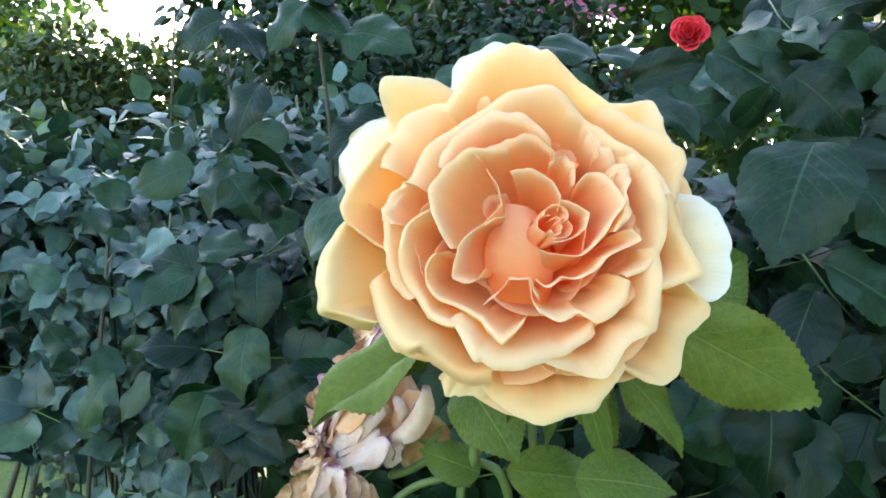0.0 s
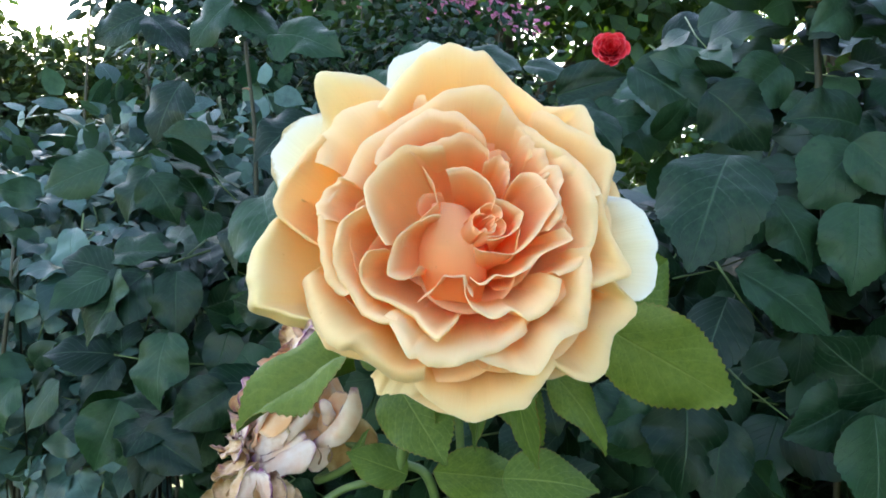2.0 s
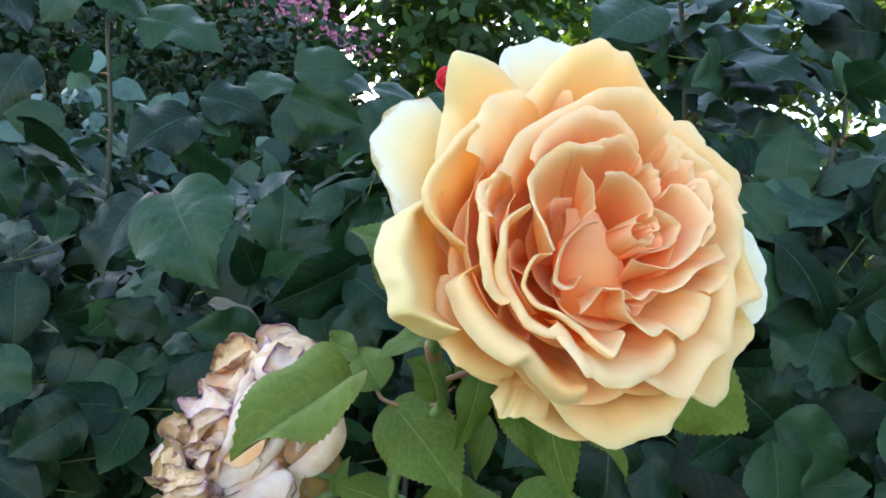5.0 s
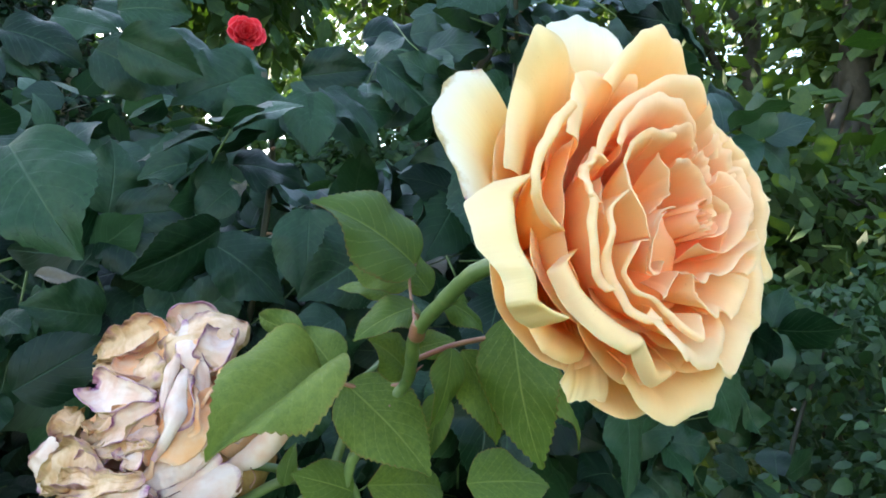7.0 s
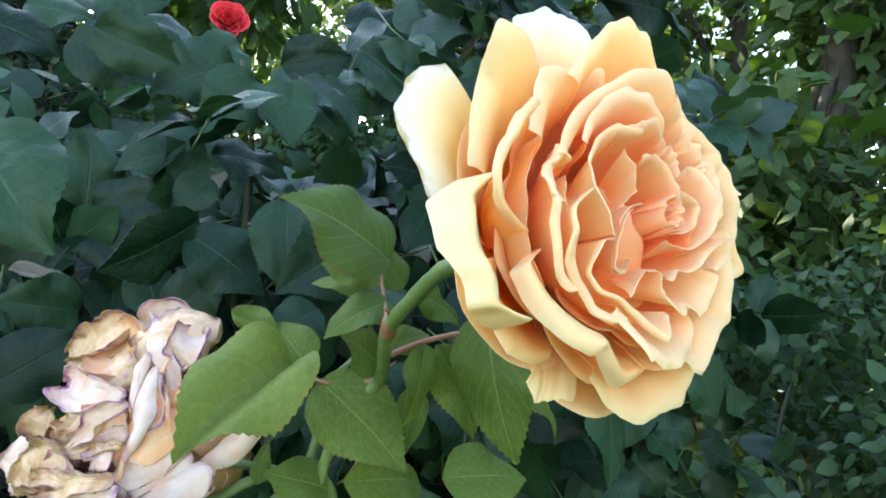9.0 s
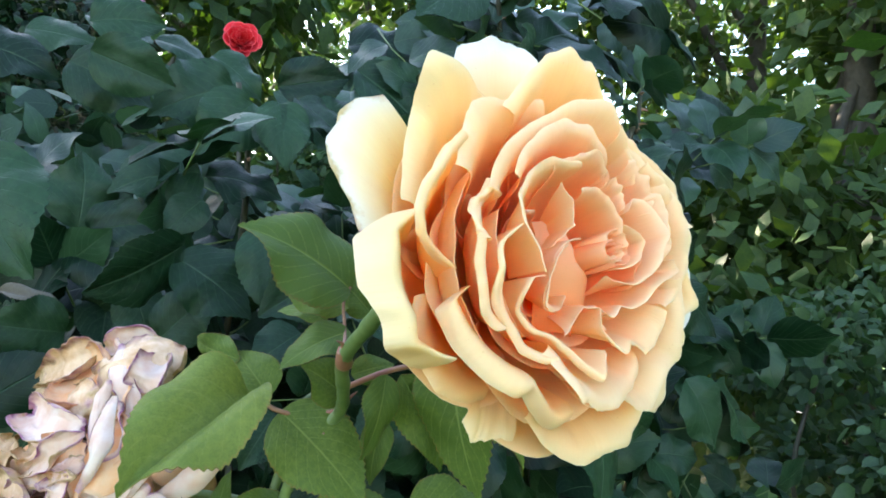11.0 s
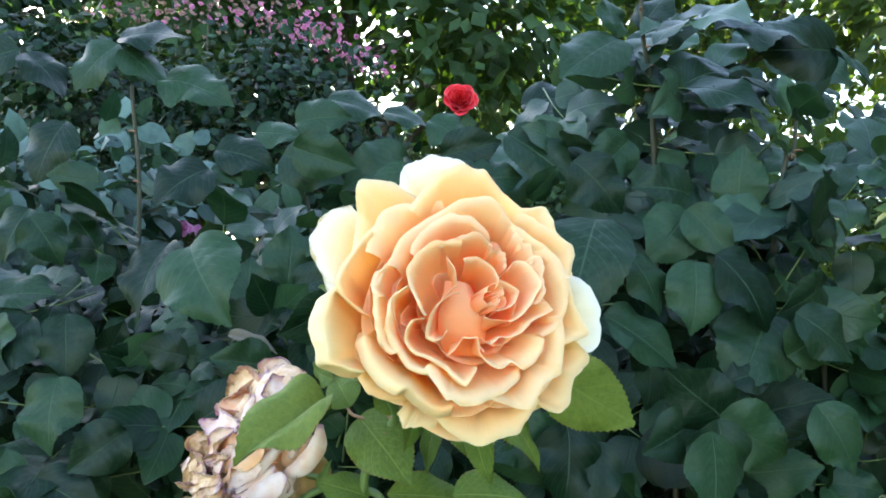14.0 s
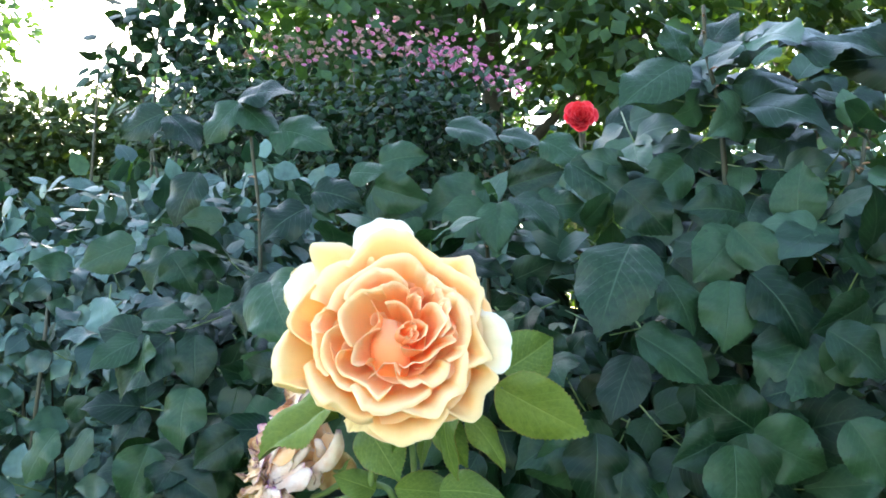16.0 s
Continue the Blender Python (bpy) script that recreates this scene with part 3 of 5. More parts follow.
petal(ROSE, APRICOT, [(77, 21.9, -1), (80, 26.1, 0), (86, 28.5, 2), (94, 31.5, 3), (107, 34.3, 2), (121, 33.3, 2), (132, 33.3, 2), (147, 31.7, 1)], out=0.74, lift=1.6, belly=0.86, lip=0.4, deep=-38, crinkle=0.3, wave=0.45)
petal(ROSE, APRICOT, [(34, 23.2, -2), (36, 27.5, -2), (40, 29.9, -3), (49, 31.7, -3), (56, 31.3, -3), (62, 30.8, -2)], out=0.74, lift=1.6, belly=0.86, lip=0.4, deep=-38, crinkle=0.3, wave=0.45)
petal(ROSE, APRICOT, [(-1, 21.0, 0), (7, 24.5, 0), (19, 27.4, 0), (29, 29.2, -1), (38, 29.7, -2), (43, 28.0, -3)], out=0.74, lift=1.6, belly=0.86, lip=0.4, deep=-38, crinkle=0.3, wave=0.45)
petal(ROSE, PEACH, [(-163, 22.2, 5), (-164, 26.6, 5), (-158, 30.6, 4), (-153, 32.1, 2), (-143, 31.8, 2), (-135, 29.6, 2), (-119, 27.6, 2), (-104, 31.1, 5), (-93, 23.8, 1)], out=0.86, lift=5, belly=0.92, lip=0.7, deep=-38, crinkle=0.3, wave=0.45)
petal(ROSE, PEACH, [(-92, 13.3, -2), (-91, 18.9, -1), (-87, 21.9, 0), (-74, 25.0, -1), (-61, 24.5, -3), (-55, 29.0, -4), (-45, 29.2, -5), (-34, 30.0, -5), (-27, 27.3, -4)], out=0.74, lift=1.6, belly=0.86, lip=0.4, deep=-38, crinkle=0.3, wave=0.45)
petal(ROSE, APRICOT, [(50, 17.6, -2), (59, 21.6, -2), (68, 22.8, -2), (74, 20.9, -1), (77, 19.5, -1)], out=0.8, lift=-1.5, belly=0.92, lip=0.25, deep=-27)
petal(ROSE, APRICOT, [(-86, 12.6, -2), (-75, 15.4, -2), (-56, 14.2, -2), (-48, 16.9, -2), (-32, 19.7, -2), (-19, 20.4, -1), (-11, 23.9, -1), (-4, 28.3, -1), (2, 25.4, 0)], out=0.8, lift=-1.5, belly=0.92, lip=0.25, deep=-27)
petal(ROSE, PEACH, [(107, 23.2, 3), (118, 24.4, 4), (127, 27.7, 4), (141, 28.5, 4), (157, 29.3, 4), (171, 27.1, 6), (185, 23.8, 6), (196, 22.1, 5)], out=0.8, lift=-1.5, belly=0.92, lip=0.25, deep=-27, wave=0.5)
petal(ROSE, APRICOT, [(74, 19.8, -1), (76, 23.3, -1), (88, 25.6, 2), (96, 25.8, 3), (109, 24.6, 3), (128, 26.0, 3)], out=0.8, lift=-1.5, belly=0.92, lip=0.25, deep=-27)
petal(ROSE, APRICOT, [(-72, 5.0, 0), (-39, 9.1, -1), (-27, 14.2, -1), (-8, 17.6, 1), (7, 20.8, 1), (17, 25.4, 1), (42, 24.9, -2), (49, 21.8, -2), (48, 16.9, -1)], out=0.8, lift=-1.5, belly=0.92, lip=0.25, deep=-27)
petal(ROSE, APRICOT, [(174, 12.7, 3), (191, 18.6, 5), (208, 23.4, 4), (213, 24.7, 3), (219, 22.8, 2), (223, 19.8, 1), (220, 16.5, 1)], out=0.8, lift=-1.5, belly=0.92, lip=0.25, deep=-27)
petal(ROSE, APRICOT, [(-123, 23.8, 0), (-119, 19.4, -1), (-116, 14.1, -1), (-92, 12.6, -2), (-89, 16.0, -2), (-84, 18.2, -2)], out=0.8, lift=-1.5, belly=0.92, lip=0.25, deep=-27)
petal(ROSE, APRICOT, [(42, 8.9, 1), (51, 11.8, 1), (73, 14.9, 0), (93, 17.2, 1), (111, 16.9, 2)], out=0.8, lift=-1.5, belly=0.92, lip=0.25, deep=-27)
petal(ROSE, APRICOT, [(-29, 5.8, 0), (-13, 9.7, 0), (2, 13.9, 0), (18, 15.8, 1), (29, 13.4, 1), (48, 10.8, 1)], out=0.8, lift=-1.5, belly=0.92, lip=0.25, deep=-27)
petal(ROSE, PEACH, [(146, 37, -7), (158, 39, -5), (172, 39.5, -4), (186, 39.5, -4), (200, 39, -5), (214, 37, -8)], out=0.97, lift=-7, belly=0.97, deep=-40, wave=0.4)
petal(ROSE, PEACH, [(160, 29, -3), (175, 31, 0), (192, 31.5, 0), (208, 31, -1), (222, 29, -4)], out=0.96, lift=-6, belly=0.96, deep=-36, wave=0.4)
# heart of the bloom: low whorls that close the hollows, a smooth folded petal and a small bud
for n, rim, high, deep, turn in ((6, 49, -25, -48, 25), (6, 42, -15, -38, 10), (6, 32, -11, -32, 40), (4, 21, -15, -30, 0)):
    for k in range(n):
        petal(ROSE, APRICOT if rim < 35 else PEACH if rim < 45 else HONEY, arc(turn + 360 / n * k, 250 / n, rim, high, 0.1, 0.15), belly=0.7, out=0.85, lift=-1, deep=deep, wave=0.3, n=16, m=21)
# the broad folded petal over the bud: two edges from top to bottom, bulging between them
v = np.linspace(0, 1, 26)[:, None]
w = np.linspace(0, 1, 21)[None, :]
edge = lambda *q: np.interp(v, (0, 0.3, 0.55, 0.8, 1), q)
left, right = edge(-10.0, -12.0, -13.0, -12.6, -10.5), edge(0.5, 4.2, 5.0, 5.0, 4.0)
crest = edge(-11.0, -8.0, -6.5, -8.5, -13.0)
fold = np.stack([left + (right - left) * w + 0.5 * np.sin(7 * v + 3 * w), edge(10.5, 4.0, -3.0, -10.0, -17.0) - 1.5 * w + 0.0 * v,
                 crest - 26.0 * np.abs(w - 0.45) ** 2.8 * (1 + 0.3 * v) + 0.35 * np.sin(9 * v + 4 * w)], 2) / 1000
part("petal", sheet("petal", fold[::-1], 0.0002), SALMON, ROSE)
petal(ROSE, APRICOT, [(126, 20.4, 2), (128, 14.5, 2), (140, 10.4, 1), (160, 11.7, 0), (172, 13.2, -2)], belly=0.9, out=0.95, lift=-4, deep=-24, wave=0.3, lip=0.6)
petal(ROSE, APRICOT, [(154, 7.7, 2), (180, 14, 2), (201, 19.8, 3), (212, 23.8, 2), (221, 21, 0)], belly=0.9, out=0.93, lift=-5, deep=-24, wave=0.4, lip=0.8)
petal(ROSE, HEART, [(-40, 13, -4), (-10, 12, -1), (20, 12, -1), (50, 11, -4)], belly=1.1, out=1.0, lift=-3, shift=(2, 1), deep=-20, wave=0.3)
for turn, wide, rim, high in ((75, 62, 5.6, -0.4), (-30, 70, 5.0, -1.0), (185, 75, 4.2, 0.0), (300, 60, 3.0, -0.4), (40, 70, 2.2, -0.6)):
    petal(ROSE, SALMON if wide > 65 else APRICOT, arc(turn, wide, rim, high, 0.25, 0.2), belly=1.1, out=1.0, lift=-2.0, shift=(5.6, 2.0), deep=-12, wave=0.3, n=14, m=21)
for k in range(5):
    part("sepal", sheet("sepal", petal_grid(arc(20 + 72 * k, 20, 22, -56, 0.85, 0.0), lift=2, deep=-56, n=10, m=9), 0.0007), STEM, ROSE, "small green sepal behind the bloom")


def stalk(parent, name, points, r0, r1, mat=STEM, label="", knots=0.0):
    """A stem given in the world's metres, under a thing."""
    m = stem_mesh(name, points, r0, r1, 10, knots)
    return part(name, m, mat, parent, label, parent.matrix_world.inverted())


stalk(ROSE, "stem", [(0.021, 0.262, 1.101), (0.001, 0.260, 1.103), (-0.005, 0.272, 1.099), (-0.004, 0.288, 1.090), (-0.001, 0.308, 1.078), (0.007, 0.322, 1.066), (0.012, 0.332, 1.057), (0.009, 0.338, 1.048), (0.002, 0.345, 1.031), (-0.002, 0.352, 1.010), (-0.01, 0.37, 0.9), (-0.02, 0.42, 0.0)], 0.0028, 0.0020, knots=0.12)
stalk(ROSE, "node", [(-0.0030, 0.3040, 1.0815), (-0.0018, 0.3062, 1.0790), (0.0002, 0.3095, 1.0765)], 0.0024, 0.0031, REDSTEM, "swollen reddish node of the stem")
for a, b in (((-0.003, 0.304, 1.081), (-0.008, 0.300, 1.085)), ((0.001, 0.308, 1.079), (0.005, 0.305, 1.086)), ((0.010, 0.329, 1.058), (0.015, 0.326, 1.064))):
    stalk(ROSE, "stipule", [a, ((a[0] + b[0]) / 2, (a[1] + b[1]) / 2 - 0.001, (a[2] + b[2]) / 2 + 0.001), b], 0.0009, 0.0002, REDSTEM)
for p, d in (((0.003, 0.343, 1.032), (0.004, -0.003, 0.002)), ((0.001, 0.344, 1.028), (-0.004, -0.003, 0.002)), ((0.009, 0.337, 1.047), (-0.003, -0.003, 0.001)), ((0.004, 0.339, 1.040), (0.001, -0.003, 0.004))):
    stalk(ROSE, "thorn", [p, (p[0] + d[0], p[1] + d[1], p[2] + d[2])], 0.0012, 0.0002, THORN)
stalk(ROSE, "leaf_stalk", [(0.014, 0.334, 1.056), (0.003, 0.344, 1.053), (-0.007, 0.350, 1.055), (-0.010, 0.353, 1.059)], 0.0010, 0.0008, REDSTEM, "thin reddish leaf stalk")
stalk(ROSE, "leaf_stalk", [(0.007, 0.322, 1.066), (0.024, 0.320, 1.072), (0.045, 0.314, 1.077), (0.050, 0.312, 1.081)], 0.0011, 0.0009, REDSTEM, "thin reddish leaf stalk")
stalk(ROSE, "leaf_stalk", [(0.0, 0.310, 1.080), (0.008, 0.325, 1.086), (0.010, 0.331, 1.096), (0.013, 0.332, 1.102)], 0.0007, 0.0005, REDSTEM, "thin reddish leaf stalk")
stalk(ROSE, "leaf_stalk", [(0.045, 0.314, 1.077), (0.060, 0.300, 1.080), (0.076, 0.285, 1.083)], 0.0011, 0.0008)

# ---- leaves in front ----
LEAF_SHAPES = [sheet("leaf", leaf_grid(0.72 + 0.07 * (k % 3), 0.3 + 0.15 * (k % 4), 0.18 + 0.12 * (k % 3), 0.05 + 0.02 * (k % 3), 0.4 * math.sin(k * 2.1), teeth=17, seed=k, cols=7), 0.006) for k in range(6)]
YOUNG_SHAPES = [sheet("leaf", leaf_grid(w, fold, droop, 0.05, twist, seed=20 + k), 0.006) for k, (w, fold, droop, twist) in enumerate((
    (0.88, 0.30, 0.20, 0.3), (0.88, 0.55, 0.30, -0.3), (0.68, 0.35, 0.28, 0.5), (0.52, 0.60, 0.20, -0.3), (0.74, 2.0, 0.2, 0.1), (0.54, 0.28, 0.30, -0.6), (0.46, 0.45, 0.35, 0.7), (0.84, 0.5, 0.3, 0.2), (0.55, 0.30, 0.08, 0.12)))]
# the same leaf shapes in the lighter colour that stands in for skylight
LIT_SHAPES = [k.copy() for k in LEAF_SHAPES]
for k, me in zip(LEAF_SHAPES, LIT_SHAPES):
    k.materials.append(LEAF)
    me.materials.append(LIT_LEAF)
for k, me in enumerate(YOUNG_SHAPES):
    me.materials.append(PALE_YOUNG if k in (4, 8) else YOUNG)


def leaf(parent, shape, base, tip, face, label=""):
    return part("leaf", shape, None, parent, label, parent.matrix_world.inverted() @ frame_of(base, tip, face))


# fresh light green leaves round the bloom: base and tip
YOUNG_LEAVES_A = [
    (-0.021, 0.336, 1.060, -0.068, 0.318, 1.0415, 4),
    (-0.004, 0.350, 1.054, 0.015, 0.316, 1.028, 2),
    (0.022, 0.318, 1.071, 0.014, 0.312, 1.042, 6),
    (0.036, 0.330, 1.069, 0.060, 0.325, 1.030, 6),
    (0.045, 0.312, 1.084, 0.043, 0.293, 1.030, 5),
    (0.013, 0.332, 1.101, -0.026, 0.335, 1.126, 1),
    (0.010, 0.325, 1.086, -0.019, 0.318, 1.078, 5),
    (0.017, 0.340, 1.094, -0.005, 0.350, 1.101, 2),
    (-0.008, 0.352, 1.059, -0.017, 0.366, 1.076, 7),
    (-0.016, 0.364, 1.072, -0.029, 0.390, 1.077, 6),
    (0.017, 0.335, 1.069, 0.033, 0.330, 1.074, 2),
    (0.034, 0.345, 1.089, 0.064, 0.345, 1.077, 6),
]
YOUNG_LEAVES_B = [
    (0.016, 0.340, 1.061, -0.001, 0.335, 1.073, 1),
    (0.002, 0.350, 1.012, -0.024, 0.345, 1.023, 2),
    (0.014, 0.360, 1.011, 0.069, 0.370, 1.003, 6),
    (-0.022, 0.362, 1.014, -0.018, 0.364, 1.030, 6),
    (0.033, 0.350, 1.091, 0.016, 0.352, 1.108, 2),
    (0.020, 0.360, 1.090, 0.001, 0.370, 1.093, 5),
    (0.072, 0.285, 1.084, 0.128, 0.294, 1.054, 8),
    (0.058, 0.310, 1.064, 0.082, 0.300, 1.035, 6),
    (0.042, 0.330, 1.016, 0.081, 0.320, 1.016, 2),
    (0.035, 0.340, 1.051, 0.029, 0.340, 1.025, 3),
    (0.082, 0.330, 1.088, 0.117, 0.335, 1.110, 1),
]
rng = np.random.default_rng(3)
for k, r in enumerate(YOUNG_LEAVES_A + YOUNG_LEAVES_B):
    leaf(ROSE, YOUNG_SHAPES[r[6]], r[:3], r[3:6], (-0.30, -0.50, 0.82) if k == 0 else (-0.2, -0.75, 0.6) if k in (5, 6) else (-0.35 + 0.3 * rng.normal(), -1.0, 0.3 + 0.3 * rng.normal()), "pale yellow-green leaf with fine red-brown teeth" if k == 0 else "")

# ---- the spent rose ----
SPENT = thing("spent_rose", "spent rose with curled brown and purple-edged cream petals", "rose", facing((-0.87, -0.13, 0.47), (-0.069, 0.406, 1.037)))
for k in range(11):
    petal(SPENT, FLESH, arc(40 + 137.5 * k, 30, 45 - 0.6 * k, -8 + 0.7 * k, 0.2, 0.1), out=0.85, lift=5, belly=0.5, curl=1.0, wave=1.0, crinkle=0.4, deep=-50)
for k in range(10):
    petal(SPENT, STRAW if k % 3 == 1 else CREAM, arc(100 + 137.5 * k, 34, 43 - 1.6 * k, -2 - 0.2 * k, 0.2, 0.15), out=0.9, lift=4, belly=0.6, curl=0.6, wave=1.4, crinkle=0.9, deep=-46)
for k in range(8):
    f = k / 7
    petal(SPENT, FLESH if k % 2 else STRAW, arc(137.5 * k, 60, 22 - 15 * f, -1 - 5 * f, 0.2, 0.2), out=0.95, lift=1, belly=0.9, curl=0.5, wave=1.0, crinkle=1.0, deep=-30)
FACE_A, FACE_B = (-0.5, -0.75, 0.4), (0.05, -0.97, 0.22)
ribbon(SPENT, CREAM, [(-0.0496, 0.4092, 1.0737), (-0.0533, 0.3903, 1.0639), (-0.0511, 0.3835, 1.0554), (-0.0495, 0.3779, 1.0398)], 8.0, 1.6, 0.25, FACE_A)
ribbon(SPENT, CREAM, [(-0.0573, 0.3886, 1.0623), (-0.0614, 0.3849, 1.0537), (-0.0637, 0.3795, 1.0395)], 4.5, 1.8, 0.25, FACE_A)
ribbon(SPENT, CREAM, [(-0.0566, 0.3808, 1.0572), (-0.0618, 0.3728, 1.0475), (-0.0650, 0.3656, 1.0396), (-0.0694, 0.3703, 1.0263)], 6.0, 1.8, 0.25, FACE_A)
ribbon(SPENT, FLESH, [(-0.0507, 0.3919, 1.0543), (-0.0575, 0.3724, 1.0404), (-0.0657, 0.3670, 1.0259)], 19.0, 0.9, 0.17, FACE_A)
ribbon(SPENT, CREAM, [(-0.0532, 0.3643, 1.0292), (-0.0627, 0.3685, 1.0235), (-0.0707, 0.3744, 1.0187)], 8.0, 1.4, 0.38, FACE_A)
ribbon(SPENT, CREAM, [(-0.0457, 0.3664, 1.0267), (-0.0560, 0.3673, 1.0206), (-0.0668, 0.3694, 1.0140)], 7.0, 1.7, 0.17, FACE_A)
ribbon(SPENT, CREAM, [(-0.0405, 0.3612, 1.0222), (-0.0530, 0.3623, 1.0164), (-0.0675, 0.3714, 1.0090)], 15.0, 1.1, 0.25, FACE_A)
ribbon(SPENT, STRAW, [(-0.0421, 0.4085, 1.0769), (-0.0477, 0.3924, 1.0684), (-0.0529, 0.3940, 1.0550)], 24.0, 1.0, 0.67, FACE_A)
ribbon(SPENT, CREAM, [(-0.0362, 0.3920, 1.0684), (-0.0441, 0.3823, 1.0637), (-0.0458, 0.3844, 1.0570)], 9.0, 1.6, 0.50, FACE_A)
ribbon(SPENT, STRAW, [(-0.0715, 0.4618, 1.0521), (-0.0646, 0.4342, 1.0614), (-0.0537, 0.4216, 1.0697)], 11.0, 1.4, 0.67, FACE_A)
ribbon(SPENT, STRAW, [(-0.0742, 0.4494, 1.0499), (-0.0688, 0.4163, 1.0486), (-0.0598, 0.3953, 1.0532)], 14.0, 1.2, 0.84, FACE_A)
ribbon(SPENT, FLESH, [(-0.0615, 0.4386, 1.0599), (-0.0594, 0.4152, 1.0573), (-0.0555, 0.4009, 1.0542)], 16.0, 1.0, 0.50, FACE_A)
ribbon(SPENT, CREAM, [(-0.0769, 0.4355, 1.0432), (-0.0741, 0.4070, 1.0426), (-0.0648, 0.3881, 1.0461)], 10.0, 1.6, 0.67, FACE_A)
ribbon(SPENT, CREAM, [(-0.0797, 0.4362, 1.0383), (-0.0773, 0.4074, 1.0390), (-0.0716, 0.3952, 1.0376)], 5.0, 2.0, 0.42, FACE_A)
ribbon(SPENT, STRAW, [(-0.0817, 0.4336, 1.0338), (-0.0855, 0.4299, 1.0279), (-0.0862, 0.4361, 1.0199)], 7.0, 2.0, 0.76, FACE_A)
ribbon(SPENT, STRAW, [(-0.0795, 0.4160, 1.0330), (-0.0792, 0.4000, 1.0314), (-0.0813, 0.4104, 1.0239)], 7.0, 2.2, 0.76, FACE_A)
ribbon(SPENT, STRAW, [(-0.0843, 0.4243, 1.0222), (-0.0830, 0.4159, 1.0201), (-0.0786, 0.4080, 1.0219)], 7.0, 1.8, 0.67, FACE_A)
ribbon(SPENT, CREAM, [(-0.0675, 0.3732, 1.0456), (-0.0742, 0.3797, 1.0393), (-0.0779, 0.3850, 1.0338), (-0.0803, 0.3994, 1.0271)], 5.5, 2.0, 0.42, FACE_A)
ribbon(SPENT, FLESH, [(-0.0632, 0.3889, 1.0387), (-0.0688, 0.3931, 1.0338), (-0.0734, 0.4090, 1.0254)], 11.0, 1.0, 0.42, FACE_A)
ribbon(SPENT, CREAM, [(-0.0672, 0.3735, 1.0357), (-0.0721, 0.3793, 1.0323), (-0.0754, 0.3929, 1.0280)], 6.0, 1.4, 0.34, FACE_A)
ribbon(SPENT, STRAW, [(-0.0699, 0.3653, 1.0325), (-0.0742, 0.3769, 1.0300), (-0.0811, 0.4083, 1.0216)], 3.0, 1.6, 0.42, FACE_A)
ribbon(SPENT, CREAM, [(-0.0769, 0.3927, 1.0251), (-0.0817, 0.4007, 1.0206), (-0.0846, 0.4171, 1.0154)], 4.5, 2.0, 0.34, FACE_A)
ribbon(SPENT, CREAM, [(-0.0912, 0.4424, 0.9974), (-0.0903, 0.4406, 1.0115), (-0.0859, 0.4390, 1.0233)], 12.0, 1.8, 0.59, FACE_A)
ribbon(SPENT, STRAW, [(-0.0928, 0.4397, 1.0022), (-0.0871, 0.4146, 1.0143), (-0.0812, 0.3853, 1.0172)], 11.0, 1.6, 0.92, FACE_A)
ribbon(SPENT, STRAW, [(-0.0909, 0.4202, 1.0088), (-0.0844, 0.3850, 1.0155), (-0.0742, 0.3614, 1.0215)], 7.0, 1.6, 0.76, FACE_A)
ribbon(SPENT, CREAM, [(-0.0869, 0.4036, 1.0075), (-0.0815, 0.3792, 1.0149), (-0.0736, 0.3567, 1.0190)], 6.0, 1.8, 0.42, FACE_A)
ribbon(SPENT, CREAM, [(-0.0754, 0.3852, 1.0279), (-0.0756, 0.3749, 1.0267), (-0.0762, 0.3795, 1.0206)], 5.0, 2.0, 0.59, FACE_A)
ribbon(SPENT, STRAW, [(-0.0893, 0.4275, 1.0011), (-0.0818, 0.3873, 1.0082), (-0.0706, 0.3608, 1.0131)], 12.0, 1.2, 0.84, FACE_A)
ribbon(SPENT, CREAM, [(-0.0230, 0.3610, 1.0490), (-0.0240, 0.3600, 1.0380), (-0.0310, 0.3640, 1.0270), (-0.0430, 0.3720, 1.0200)], 8.5, 1.5, 0.06, FACE_B)
ribbon(SPENT, CREAM, [(-0.0430, 0.3700, 1.0370), (-0.0530, 0.3660, 1.0270), (-0.0710, 0.3740, 1.0120)], 6.5, 1.5, 0.08, FACE_B)
ribbon(SPENT, CREAM, [(-0.0530, 0.3760, 1.0260), (-0.0630, 0.3720, 1.0220), (-0.0730, 0.3760, 1.0170)], 6.5, 1.3, 0.13, FACE_B)
ribbon(SPENT, FLESH, [(-0.0430, 0.3800, 1.0360), (-0.0570, 0.3750, 1.0310), (-0.0710, 0.3750, 1.0250)], 9.0, 1.0, 0.08, FACE_B)
ribbon(SPENT, CREAM, [(-0.0390, 0.3740, 1.0410), (-0.0360, 0.3720, 1.0350), (-0.0370, 0.3740, 1.0290)], 6.0, 2.0, 0.17, FACE_B)
ribbon(SPENT, FLESH, [(-0.0300, 0.3800, 1.0440), (-0.0320, 0.3770, 1.0340), (-0.0400, 0.3800, 1.0240)], 14.0, 1.0, 0.13, FACE_B)
ribbon(SPENT, CREAM, [(-0.0360, 0.3720, 1.0220), (-0.0400, 0.3690, 1.0150), (-0.0430, 0.3710, 1.0080)], 9.0, 1.4, 0.17, FACE_B)
ribbon(SPENT, CREAM, [(-0.0370, 0.3720, 1.0190), (-0.0550, 0.3700, 1.0130), (-0.0880, 0.3900, 0.9990)], 9.5, 1.4, 0.13, FACE_B)
ribbon(SPENT, FLESH, [(-0.0400, 0.3850, 1.0230), (-0.0540, 0.3820, 1.0150), (-0.0740, 0.3880, 1.0090)], 12.0, 1.0, 0.17, FACE_B)
